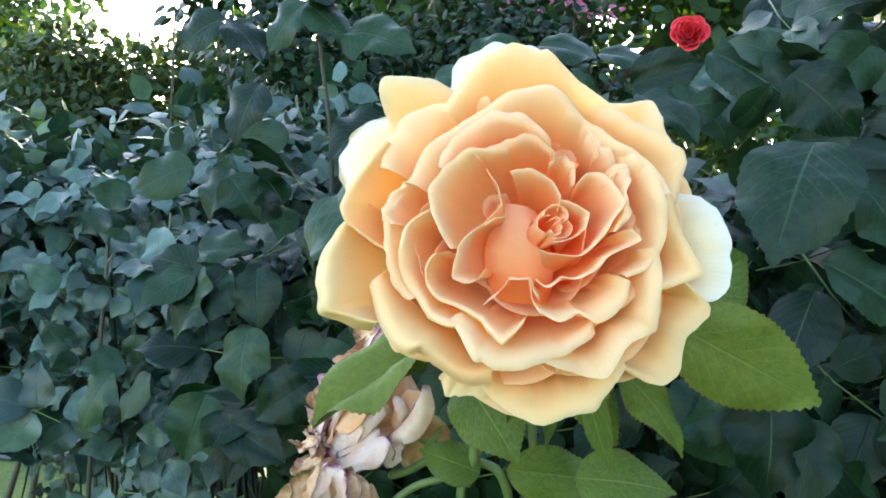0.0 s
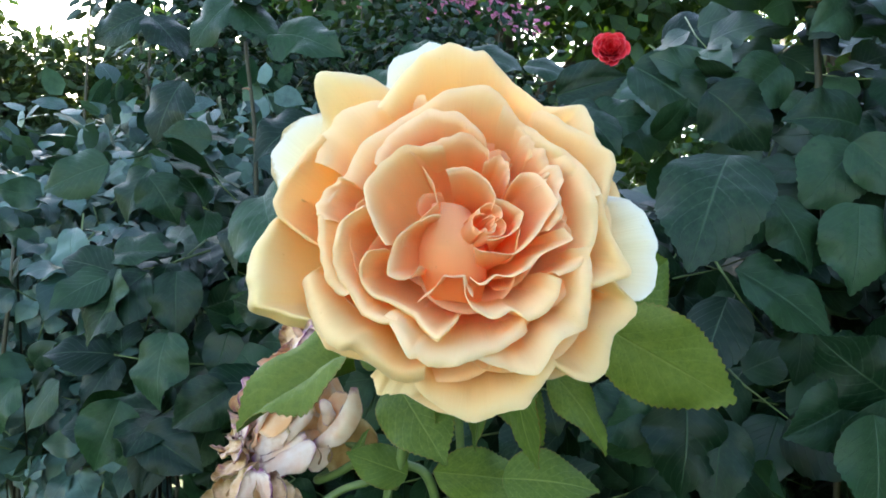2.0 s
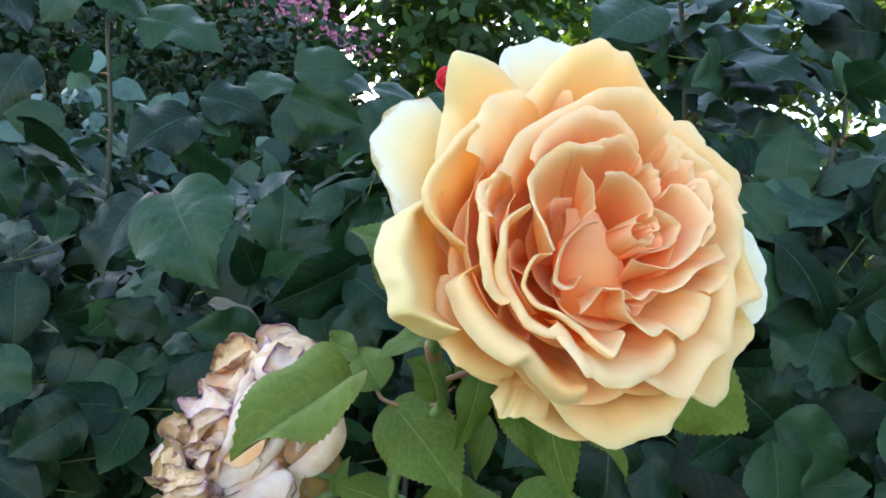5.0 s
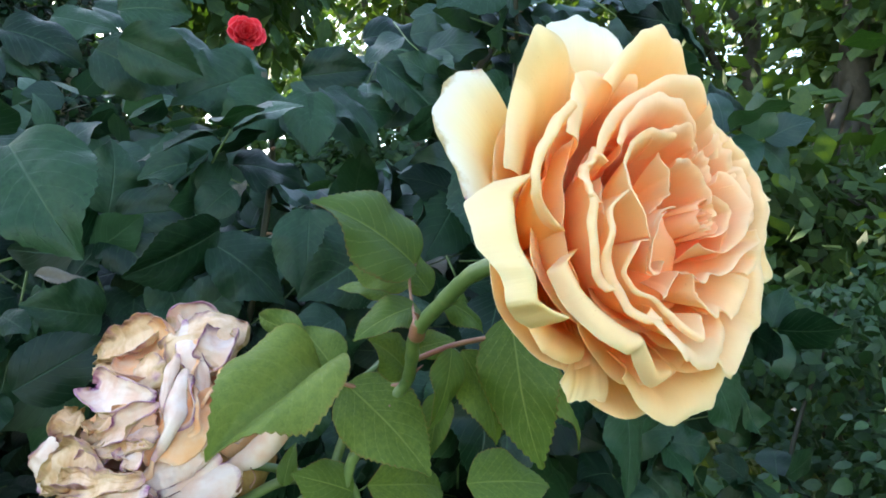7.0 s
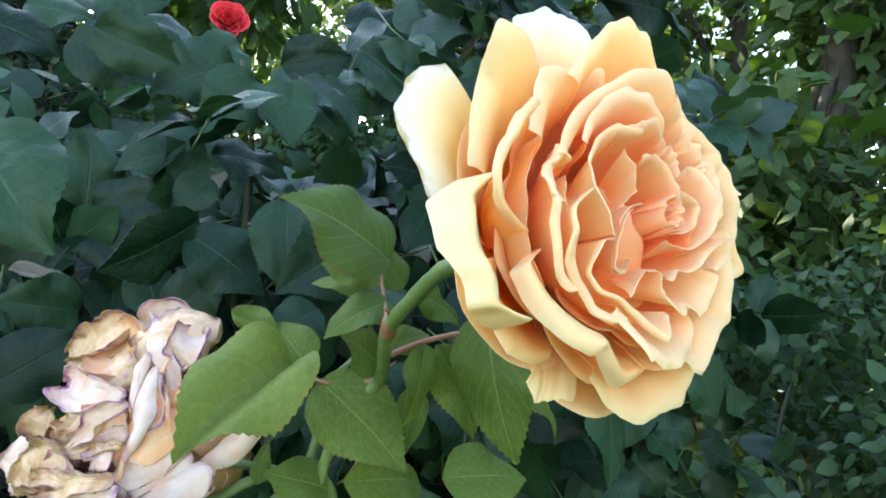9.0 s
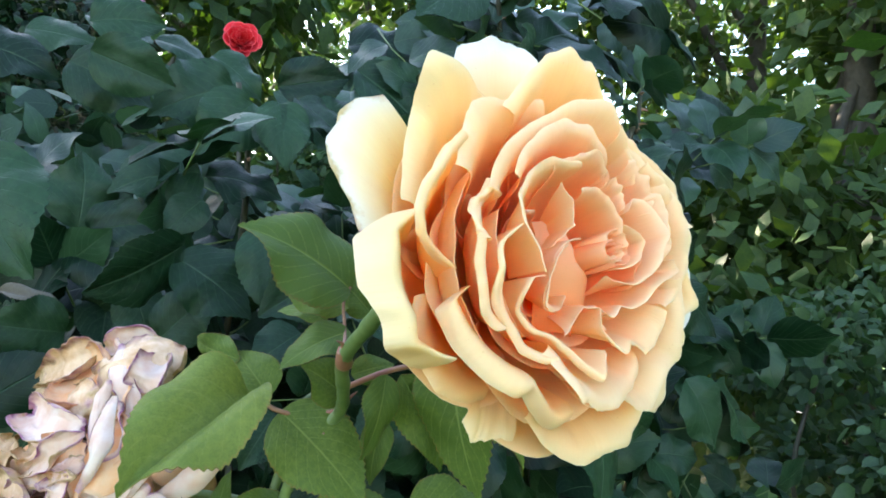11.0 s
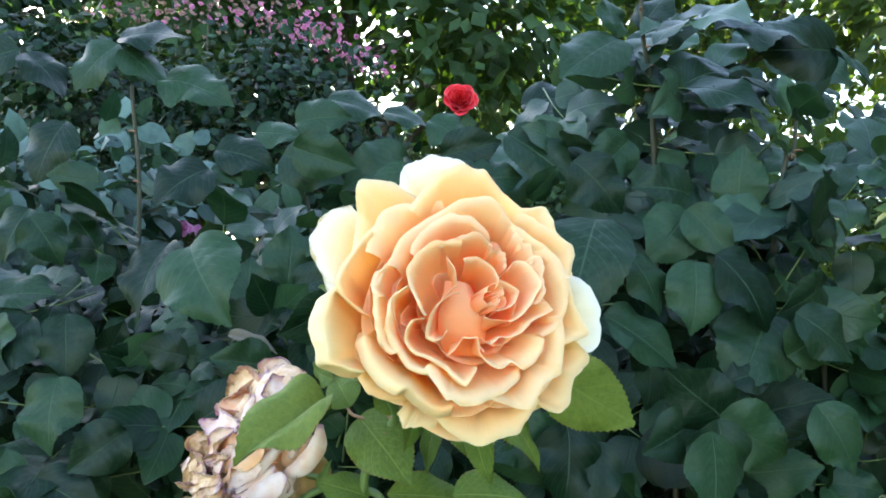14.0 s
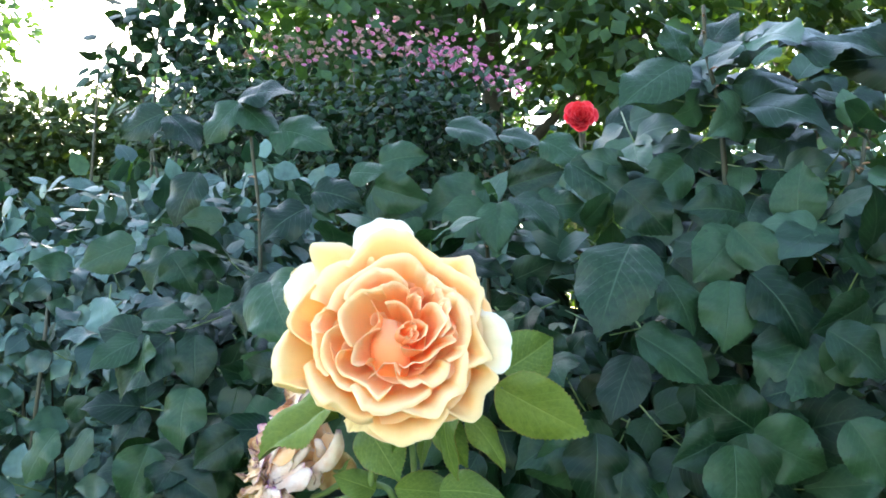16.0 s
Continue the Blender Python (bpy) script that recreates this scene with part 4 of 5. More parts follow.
ribbon(SPENT, BROWNED, [(-0.0210, 0.3920, 1.0290), (-0.0260, 0.3880, 1.0170), (-0.0370, 0.3840, 1.0060)], 15.0, 0.8, 0.50, FACE_B)
ribbon(SPENT, CREAM, [(-0.0310, 0.4000, 1.0610), (-0.0420, 0.4120, 1.0730), (-0.0540, 0.4180, 1.0720)], 9.0, 1.5, 0.42, FACE_B)
stalk(SPENT, "stem", [(-0.028, 0.414, 1.016), (-0.034, 0.400, 1.004), (-0.042, 0.386, 1.000), (-0.032, 0.378, 1.005), (-0.022, 0.372, 1.012), (-0.012, 0.370, 1.014), (0.002, 0.368, 1.012), (0.012, 0.366, 1.006), (0.018, 0.375, 0.98), (0.03, 0.40, 0.9), (0.05, 0.42, 0.0)], 0.0018, 0.0024, label="bent pale green stem")
stalk(SPENT, "stem", [(-0.030, 0.390, 1.017), (-0.016, 0.385, 1.015), (-0.003, 0.375, 1.013), (0.004, 0.370, 1.010)], 0.0018, 0.0018)
for k in range(3):
    p = Vector((-0.044 + 0.005 * k, 0.365, 1.012 + 0.001 * k))
    part("sepal", stem_mesh("sepal", [p, p + Vector((0.0012, -0.0015, 0.004)), p + Vector((-0.0008, -0.001, 0.008))], 0.0006, 0.0001, 5), THORN, SPENT, "thin dark dried sepal", SPENT.matrix_world.inverted())
HUSK = thing("dried_rose", "small dried rose with papery straw-coloured petals", "rose", facing((-0.2, -0.3, 1.0), (-0.064, 0.352, 0.995)))
for k in range(7):
    petal(HUSK, STRAW, arc(137.5 * k, 45, 14 - k, 2 + 0.4 * k, 0.15, 0.2), out=1.1, lift=-4, belly=1.0, curl=1.0, wave=1.2, crinkle=1.5, deep=-22)
ribbon(HUSK, STRAW, [(-0.0720, 0.3450, 0.9810), (-0.0810, 0.3460, 0.9930), (-0.0820, 0.3500, 1.0060)], 11.0, 1.3, 0.67, FACE_B)
ribbon(HUSK, STRAW, [(-0.0700, 0.3450, 0.9810), (-0.0730, 0.3380, 0.9980), (-0.0740, 0.3420, 1.0110)], 11.0, 1.3, 0.67, FACE_B)
ribbon(HUSK, STRAW, [(-0.0670, 0.3450, 0.9810), (-0.0660, 0.3360, 1.0040), (-0.0670, 0.3400, 1.0170)], 11.0, 1.3, 0.67, FACE_B)
ribbon(HUSK, CREAM, [(-0.0660, 0.3450, 0.9810), (-0.0610, 0.3330, 1.0050), (-0.0620, 0.3370, 1.0180)], 11.0, 1.3, 0.67, FACE_B)
ribbon(HUSK, STRAW, [(-0.0640, 0.3450, 0.9810), (-0.0560, 0.3360, 1.0020), (-0.0570, 0.3400, 1.0160)], 11.0, 1.3, 0.67, FACE_B)
ribbon(HUSK, STRAW, [(-0.0620, 0.3450, 0.9810), (-0.0530, 0.3410, 0.9980), (-0.0530, 0.3450, 1.0110)], 11.0, 1.3, 0.67, FACE_B)
ribbon(HUSK, STRAW, [(-0.0610, 0.3450, 0.9810), (-0.0490, 0.3460, 0.9910), (-0.0500, 0.3500, 1.0050)], 11.0, 1.3, 0.67, FACE_B)
stalk(HUSK, "stem", [(-0.064, 0.352, 0.975), (-0.05, 0.355, 0.985), (-0.032, 0.360, 1.000), (-0.018, 0.362, 1.005), (-0.005, 0.365, 1.006), (0.03, 0.37, 0.98), (0.04, 0.42, 0.0)], 0.0015, 0.0022)


# ---- hedge of rose bushes ----
def joined_leaves(name, template, mats):
    """Many leaves in one mesh: template is a grid (n, m, 3), mats the poses."""
    n, m = template.shape[:2]
    p = template.reshape(-1, 3)
    M = np.array([[list(r) for r in q] for q in mats])
    v = np.einsum("kij,pj->kpi", M[:, :3, :3], p) + M[:, None, :3, 3]
    f = grid_faces(n, m)
    faces = (f[None] + (np.arange(len(M)) * n * m)[:, None, None]).reshape(-1, 4)
    u, w = np.meshgrid(np.linspace(0, 1, m), np.linspace(0, 1, n))
    uv = np.tile(np.stack([u.ravel(), w.ravel()], 1), (len(M), 1))
    return raw_mesh(name, v.reshape(-1, 3), faces, uv)


def spray(rng, at, way, face, size, count=5):
    """The leaflets of one compound rose leaf, as poses, and its stalk."""
    way, face = Vector(way).normalized(), Vector(face).normalized()
    side = way.cross(face).normalized()
    at = Vector(at)
    poses, length = [], size * 1.5
    end = at + way * length
    jit = lambda a: Vector(rng.normal(size=3)) * a
    poses.append(frame_of(end, end + (way + jit(0.15)) * size, face + jit(0.25)))
    for k in range((count - 1) // 2):
        p = at + way * length * (0.92 - 0.5 * k)
        for sgn in (-1, 1):
            d = (side * sgn + way * 0.45 + jit(0.15)).normalized()
            poses.append(frame_of(p + d * size * 0.06, p + d * size * (0.95 - 0.15 * k), face + jit(0.3)))
    return poses, (at, end)


def front(x):
    """How far off the hedge's face stands."""
    return 0.46 + 0.45 * max(0.0, 0.30 - x) + 0.5 * max(0.0, -0.35 - x)


def top(x):
    return 1.17 + 0.05 * math.sin(x * 9 + 1.0) + 0.20 * max(0.0, min(1.0, (x - 0.28) * 5)) + 0.08 * max(0.0, min(1.0, (-0.05 - x) * 5)) - 0.1 * max(0.0, -x - 0.3)


# leaves that stand out on the hedge's face: base and tip, cane by cane
CANE_LEAVES_A = [
    (0.230, 0.540, 1.190, 0.184, 0.493, 1.115),
    (0.257, 0.530, 1.159, 0.281, 0.510, 1.110),
    (0.314, 0.520, 1.155, 0.299, 0.498, 1.095),
    (0.334, 0.520, 1.162, 0.375, 0.490, 1.103),
    (0.433, 0.620, 1.217, 0.432, 0.610, 1.286),
    (0.226, 0.520, 1.108, 0.287, 0.500, 1.067),
    (0.327, 0.500, 1.023, 0.270, 0.490, 1.061),
    (0.387, 0.520, 1.111, 0.335, 0.490, 1.050),
    (0.306, 0.480, 1.026, 0.305, 0.470, 0.965),
    (0.209, 0.500, 1.009, 0.195, 0.480, 0.955),
    (0.230, 0.540, 1.088, 0.200, 0.520, 1.031),
    (0.319, 0.500, 1.025, 0.376, 0.480, 0.991),
]
CANE_LEAVES_B = [
    (0.374, 0.470, 1.112, 0.419, 0.450, 1.076),
    (0.190, 0.520, 1.012, 0.128, 0.500, 0.989),
    (0.305, 0.510, 1.021, 0.249, 0.490, 0.999),
    (0.383, 0.460, 1.039, 0.408, 0.440, 0.987),
    (0.428, 0.500, 1.136, 0.371, 0.480, 1.109),
    (0.376, 0.620, 1.231, 0.311, 0.600, 1.237),
    (0.329, 0.660, 1.292, 0.276, 0.640, 1.247),
    (0.214, 0.720, 1.304, 0.276, 0.680, 1.251),
    (0.246, 0.620, 1.257, 0.292, 0.600, 1.209),
    (0.423, 0.740, 1.408, 0.502, 0.700, 1.386),
    (0.500, 0.700, 1.386, 0.561, 0.660, 1.341),
    (0.451, 0.680, 1.433, 0.558, 0.640, 1.435),
]
CANE_LEAVES_C = [
    (0.360, 0.740, 1.434, 0.346, 0.740, 1.491),
    (0.392, 0.740, 1.449, 0.425, 0.730, 1.503),
    (0.355, 0.730, 1.430, 0.270, 0.700, 1.374),
    (0.354, 0.740, 1.407, 0.395, 0.720, 1.391),
    (0.407, 0.720, 1.346, 0.489, 0.680, 1.357),
    (0.476, 0.600, 1.257, 0.502, 0.580, 1.222),
    (0.456, 0.580, 1.216, 0.492, 0.550, 1.164),
    (0.484, 0.560, 1.217, 0.437, 0.540, 1.187),
    (0.366, 0.500, 1.060, 0.328, 0.500, 1.055),
    (0.361, 0.600, 1.210, 0.308, 0.580, 1.162),
    (0.347, 0.580, 1.210, 0.375, 0.550, 1.164),
    (0.381, 0.490, 1.075, 0.420, 0.470, 1.105),
]
CANE_LEAVES_D = [
    (-0.011, 0.780, 1.312, 0.045, 0.760, 1.324),
    (-0.016, 0.740, 1.277, 0.047, 0.720, 1.256),
    (0.124, 0.680, 1.249, 0.118, 0.650, 1.194),
    (0.109, 0.700, 1.261, 0.049, 0.690, 1.248),
    (0.125, 1.700, 1.595, 0.260, 1.650, 1.563),
    (0.259, 1.700, 1.576, 0.364, 1.650, 1.548),
    (0.030, 0.800, 1.302, 0.112, 0.760, 1.285),
    (0.079, 0.680, 1.229, 0.103, 0.700, 1.274),
    (0.347, 1.600, 1.539, 0.442, 1.550, 1.475),
    (0.144, 0.740, 1.278, 0.208, 0.720, 1.296),
    (0.145, 0.700, 1.258, 0.188, 0.660, 1.221),
    (-0.094, 0.800, 1.280, -0.033, 0.780, 1.268),
]
CANE_LEAVES_E = [
    (-0.266, 0.800, 1.098, -0.320, 0.764, 1.036),
    (-0.233, 0.790, 1.100, -0.225, 0.760, 1.040),
    (-0.231, 0.760, 1.040, -0.236, 0.725, 0.976),
    (-0.133, 0.740, 1.172, -0.165, 0.700, 1.110),
    (-0.100, 0.780, 1.256, -0.152, 0.750, 1.219),
    (-0.293, 0.880, 1.216, -0.319, 0.860, 1.159),
    (-0.217, 0.930, 1.436, -0.138, 0.900, 1.448),
    (-0.217, 0.930, 1.430, -0.267, 0.920, 1.372),
    (-0.210, 0.920, 1.422, -0.157, 0.900, 1.374),
    (-0.163, 0.920, 1.387, -0.082, 0.880, 1.367),
    (-0.338, 0.980, 1.427, -0.408, 0.980, 1.393),
    (-0.331, 0.980, 1.423, -0.278, 0.960, 1.373),
]
CANE_LEAVES_F = [
    (-0.162, 0.720, 0.993, -0.208, 0.700, 0.962),
    (-0.268, 0.740, 0.978, -0.284, 0.720, 0.917),
    (-0.430, 0.880, 0.976, -0.467, 0.860, 0.915),
    (-0.373, 0.850, 0.980, -0.406, 0.840, 0.927),
    (-0.238, 0.720, 0.953, -0.180, 0.700, 0.923),
    (-0.107, 0.660, 1.065, -0.148, 0.660, 1.076),
    (-0.346, 0.900, 1.224, -0.424, 0.900, 1.193),
    (-0.288, 0.860, 1.205, -0.251, 0.850, 1.157),
    (-0.219, 0.860, 1.247, -0.275, 0.860, 1.254),
    (-0.265, 0.900, 1.322, -0.295, 0.880, 1.249),
    (-0.096, 0.760, 1.232, -0.122, 0.740, 1.203),
    (-0.308, 0.820, 1.117, -0.247, 0.800, 1.124),
]
CANE_LEAVES_G = [
    (-0.104, 0.560, 1.156, -0.081, 0.504, 1.105),
    (0.028, 0.600, 1.122, -0.032, 0.583, 1.085),
    (0.023, 0.600, 1.113, 0.072, 0.575, 1.079),
    (0.066, 0.700, 1.185, -0.003, 0.690, 1.170),
    (0.070, 0.700, 1.182, 0.131, 0.680, 1.179),
    (0.119, 0.680, 1.247, 0.120, 0.650, 1.192),
    (0.114, 0.720, 1.254, 0.065, 0.700, 1.207),
    (0.057, 0.660, 1.159, 0.028, 0.650, 1.133),
    (-0.093, 0.560, 1.023, -0.049, 0.550, 1.053),
    (0.071, 0.550, 1.138, 0.062, 0.530, 1.080),
    (0.105, 0.520, 1.115, 0.052, 0.500, 1.084),
    (-0.022, 0.800, 1.280, 0.037, 0.760, 1.250),
]
CANE_LEAVES_H = [
    (0.123, 0.800, 1.285, 0.046, 0.780, 1.250),
    (-0.052, 0.850, 1.314, -0.001, 0.820, 1.309),
    (-0.093, 0.800, 1.265, -0.066, 0.780, 1.242),
    (0.286, 0.460, 1.020, 0.278, 0.440, 0.952),
    (0.618, 0.600, 1.005, 0.677, 0.580, 0.930),
    (0.184, 0.500, 1.024, 0.178, 0.480, 0.964),
    (0.155, 0.850, 1.330, 0.207, 0.800, 1.307),
    (0.170, 0.720, 1.246, 0.224, 0.700, 1.258),
    (0.320, 0.950, 1.404, 0.391, 0.900, 1.416),
    (0.214, 0.660, 1.225, 0.241, 0.640, 1.252),
]
CANE_LEAVES_I = [
    (0.622, 0.700, 1.438, 0.656, 0.660, 1.387),
    (0.619, 0.680, 1.426, 0.519, 0.680, 1.421),
    (0.648, 0.660, 1.343, 0.720, 0.640, 1.328),
    (-0.097, 0.600, 1.061, -0.086, 0.580, 1.055),
    (-0.038, 0.620, 1.061, -0.083, 0.600, 1.067),
    (0.027, 0.640, 1.055, 0.055, 0.620, 1.091),
    (0.010, 0.660, 1.092, 0.024, 0.640, 1.044),
    (0.071, 0.500, 1.071, 0.038, 0.490, 1.055),
    (0.049, 0.480, 1.028, 0.028, 0.470, 1.003),
    (0.165, 0.520, 1.020, 0.117, 0.500, 1.000),
    (0.083, 0.500, 1.008, 0.063, 0.480, 0.979),
]
GAPS = ((Vector((0.006, -0.06, 1.112)), Vector((0.51, 1.88, 1.69)), 0.045), (Vector((0.0, -0.05, 1.112)), Vector((0.40, 1.93, 1.66)), 0.035), (Vector((-0.05, -0.06, 1.115)), Vector((-0.175, 1.88, 1.296)), 0.035), (Vector((-0.147, 0.09, 1.096)), Vector((0.51, 1.87, 1.69)), 0.05))


def clear_of_gaps(q):
    """Whether a leaf leaves the openings free through which the blooms farther back show."""
    c = q.translation + q.col[1].to_3d() * 0.5
    return all((c - a - (b - a) * ((c - a).dot(b - a) / (b - a).length_squared)).length > r for a, b, r in GAPS)


BUSH_THING = thing("rose_bush", "dense rose bush with dark blue-green leaves behind the bloom", "rose bush")
rng = np.random.default_rng(5)
near, inner, stalks = [], [], []
for r in CANE_LEAVES_A + CANE_LEAVES_B + CANE_LEAVES_C + CANE_LEAVES_D + CANE_LEAVES_E + CANE_LEAVES_F + CANE_LEAVES_G + CANE_LEAVES_H + CANE_LEAVES_I:
    if not clear_of_gaps(frame_of(r[:3], r[3:], (0, -1, 0.4))):
        continue
    leaf(BUSH_THING, LEAF_SHAPES[int(rng.integers(6))], r[:3], r[3:], (-0.15 + 0.4 * rng.normal(), -1.0, 0.25 + 0.9 * (r[2] - 1.0) + 1.0 * max(0.0, r[2] - 1.15) + 0.35 * rng.normal()))
for k in range(1250):
    x = rng.uniform(-1.1, 0.66)
    z = top(x) - 0.02 - abs(rng.normal()) * 0.42
    if z < 0.12 or (z < 0.87 and x < -0.2 and rng.random() < 0.86):
        continue
    layer = rng.random() ** 1.3 * 0.55
    y = front(x) + 0.09 + layer + 0.10 * max(0, z - 1.1)
    way = Vector((rng.normal() * 0.7, -0.6 + rng.normal() * 0.4, 0.15 + rng.normal() * 0.45))
    face = Vector((rng.normal() * 0.45 - 0.15, -0.75 + rng.normal() * 0.3, 0.25 + 0.9 * (z - 0.9) + rng.normal() * 0.35))
    if z > top(x) - 0.14:
        way.z, face.z = way.z - 0.4, face.z + 0.2
    poses, stalk = spray(rng, (x, y + 0.06, z), way, face, rng.uniform(0.045, 0.072) * (0.78 if x < -0.3 else 1.0))
    poses = [q for q in poses if q.translation.y > front(q.translation.x) - 0.03 and clear_of_gaps(q)]
    (near if layer < 0.10 and z > 0.75 and -0.5 < x < 0.9 else inner).extend(poses)
    stalks.append(stalk)
for k in range(1300):
    x = rng.uniform(-0.75, 0.66)
    z = rng.uniform(0.35 if x > -0.2 else 0.92, top(x) - 0.12)
    poses, stalk_ = spray(rng, (x, front(x) + rng.uniform(0.5, 0.8), z), (rng.normal(), -0.5, rng.normal() * 0.5), (rng.normal() * 0.5, -0.8, 0.5), rng.uniform(0.05, 0.075))
    inner.extend(q for q in poses if clear_of_gaps(q))
# the tall end of the bush, where it climbs past the red bloom
for k in range(36):
    z = rng.uniform(1.22, 1.50)
    x = rng.uniform(0.27 + max(0.0, z - 1.36) * 0.9, 0.64)
    way = Vector((rng.normal() * 0.8, -0.7 + rng.normal() * 0.3, -0.45 + rng.normal() * 0.25))
    face = Vector((rng.normal() * 0.3 - 0.2, -0.7 + rng.normal() * 0.2, 0.6 + rng.normal() * 0.25))
    poses, stalk_ = spray(rng, (x, 0.76 + 0.2 * rng.random(), z), way, face, rng.uniform(0.056, 0.082))
    near.extend(q for q in poses if clear_of_gaps(q))
    stalks.append(stalk_)
rng.shuffle(near)
for q in near[:260]:
    q = Matrix(q)
    # above 1.2 m the brighter light is painted by the lighter leaf colour
    part("leaf", (LIT_SHAPES if q.translation.z > 1.2 else LEAF_SHAPES)[int(rng.integers(6))], None, BUSH_THING, "", q)
# a few low sprays among the bare canes
low = np.random.default_rng(77)
for k in range(60):
    x = low.uniform(-0.85, -0.18)
    poses, stalk_ = spray(low, (x, front(x) + 0.12 + 0.3 * low.random(), low.uniform(0.62, 0.90)), (low.normal() * 0.7, -0.6, 0.1 + low.normal() * 0.3), (low.normal() * 0.4 - 0.15, -0.8, 0.35), low.uniform(0.045, 0.07))
    inner.extend(q for q in poses if clear_of_gaps(q))
    stalks.append(stalk_)
rest = [Matrix(q) for q in near[260:]] + inner
# leaves split by place: left and upper lots carry brighter light in their colour
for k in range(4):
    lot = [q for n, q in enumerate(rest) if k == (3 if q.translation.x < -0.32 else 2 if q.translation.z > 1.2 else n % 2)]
    ob = part("foliage", joined_leaves("foliage", leaf_grid(0.76, 0.35 + 0.12 * k, 0.25 + 0.08 * k, 0.06, 0.3 * k - 0.4, teeth=6, seed=30 + k, cols=5 if k == 0 else 3), lot), BUSH_LIT if k == 3 else LIT_LEAF if k == 2 else LEAF, BUSH_THING)
    tagged(ob, kind="stuff")
v_all, f_all, base = [], [], 0
for a, b in stalks:
    v, f = tube_arrays([a, (a + b) / 2 + Vector((0, 0, -0.004)), b], [0.0013, 0.001, 0.0007], 4)
    v_all.append(v), f_all.append(f + base)
    base += len(v)
tagged(part("leaf_stalk", raw_mesh("leaf_stalk", np.concatenate(v_all), np.concatenate(f_all)), STEM, BUSH_THING), kind="stuff")
for k in range(26):
    x = rng.uniform(-1.0, 0.6)
    y = front(x) + rng.uniform(0.16, 0.6)
    t = top(x) - rng.uniform(0.1, 0.4)
    part("cane", stem_mesh("cane", [(x + rng.normal() * 0.1, y + rng.normal() * 0.08, 0.0), (x + rng.normal() * 0.04, y, t * 0.5), (x, y - 0.03, t)], 0.006, 0.0028, 7, 0.12), CANE, BUSH_THING)


# strong canes on the hedge's face, with thorns
for pts in ([(0.46, 0.78, 0.0), (0.44, 0.76, 0.7), (0.414, 0.75, 1.30), (0.403, 0.74, 1.386), (0.387, 0.73, 1.446), (0.381, 0.72, 1.50)],
            [(0.45, 0.70, 0.0), (0.46, 0.66, 0.8), (0.494, 0.63, 1.237), (0.511, 0.63, 1.281), (0.526, 0.64, 1.33)],
            [(-0.20, 1.02, 0.0), (-0.20, 0.97, 0.8), (-0.185, 0.94, 1.2), (-0.2, 0.93, 1.38)],
            [(0.10, 0.85, 0.0), (0.11, 0.80, 0.8), (0.12, 0.74, 1.16), (0.10, 0.72, 1.27)]):
    cane = part("cane", stem_mesh("cane", pts, 0.004, 0.0022, 8, 0.1), CANE, BUSH_THING, "thorny green-brown cane")
    line = smooth_path(pts, 8)
    for k in range(len(line) // 2, len(line) - 1, 3):
        d = Vector((rng.normal(), -0.8 + 0.4 * rng.normal(), 0.1)).normalized()
        part("thorn", stem_mesh("thorn", [line[k], line[k] + d * 0.006, line[k] + d * 0.011 - Vector((0, 0, 0.002))], 0.0022, 0.0003, 5, 0.0, 2), THORN, cane)


# ---- farther bushes ----
CROWN_GAPS = [(Vector((math.sin(radians(a)) * math.cos(radians(e)), math.cos(radians(a)) * math.cos(radians(e)), math.sin(radians(e)))), math.cos(radians(r)))
              for a, e, r in ((11.5, 15.2, 1.0), (10.4, 15.6, 0.8), (12.2, 14.6, 0.6), (8.6, 17.2, 0.7))]


def cloud(rng, blobs, count, size, spread=0.3, up=0.6):
    """Leaf poses scattered through the shells of some blobs: (x, y, z, rx, ry, rz)."""
    vol = np.array([b[3] * b[4] + b[4] * b[5] + b[3] * b[5] for b in blobs])
    pick = rng.choice(len(blobs), count, p=vol / vol.sum())
    poses = []
    for i in pick:
        b = blobs[i]
        d = rng.normal(size=3)
        d /= np.linalg.norm(d)
        r = rng.random() ** 0.45 * (1 + spread * rng.normal() * 0.3)
        p = Vector((b[0] + d[0] * b[3] * r, b[1] + d[1] * b[4] * r, b[2] + d[2] * b[5] * r))
        if p.z < 0.05:
            continue
        ray = (p - Vector((-0.06, 0.0, 1.1))).normalized()
        if any(ray.dot(g) > c for g, c in CROWN_GAPS):
            continue
        way = Vector((d[0], d[1], d[2] - 0.3)) + Vector(rng.normal(size=3)) * 0.7
        face = Vector((d[0] * 0.5, d[1] * 0.5 - 0.2, up)) + Vector(rng.normal(size=3)) * 0.35
        poses.append(frame_of(p, p + way.normalized() * size * rng.uniform(0.7, 1.25), face))
    return poses


SMALL = leaf_grid(0.66, 0.3, 0.3, 0.0, 0.0, teeth=2, seed=3, rows=6, cols=3)
FAR = leaf_grid(0.66, 0.3, 0.2, 0.0, 0.0, teeth=2, seed=3, rows=3, cols=3)


def blob_bush(name, label, blobs, count, size, mat, seed, stems=8):
    rng = np.random.default_rng(seed)
    b = thing(name, label, "bush")
    tagged(part("foliage", joined_leaves("foliage", FAR if blobs[0][1] > 4 else SMALL, [q for q in cloud(rng, blobs, count, size) if clear_of_gaps(q)]), mat, b), kind="stuff")
    for k in range(stems):
        c = blobs[k % len(blobs)]
        part("branch", stem_mesh("branch", [(c[0] + rng.normal() * 0.25, c[1] + rng.normal() * 0.2, 0.0), (c[0] + rng.normal() * 0.15, c[1], c[2] * 0.5), (c[0] + rng.normal() * c[3] * 0.4, c[1], c[2] + c[5] * 0.6)], 0.014, 0.004, 6), CANE, b)
    return b


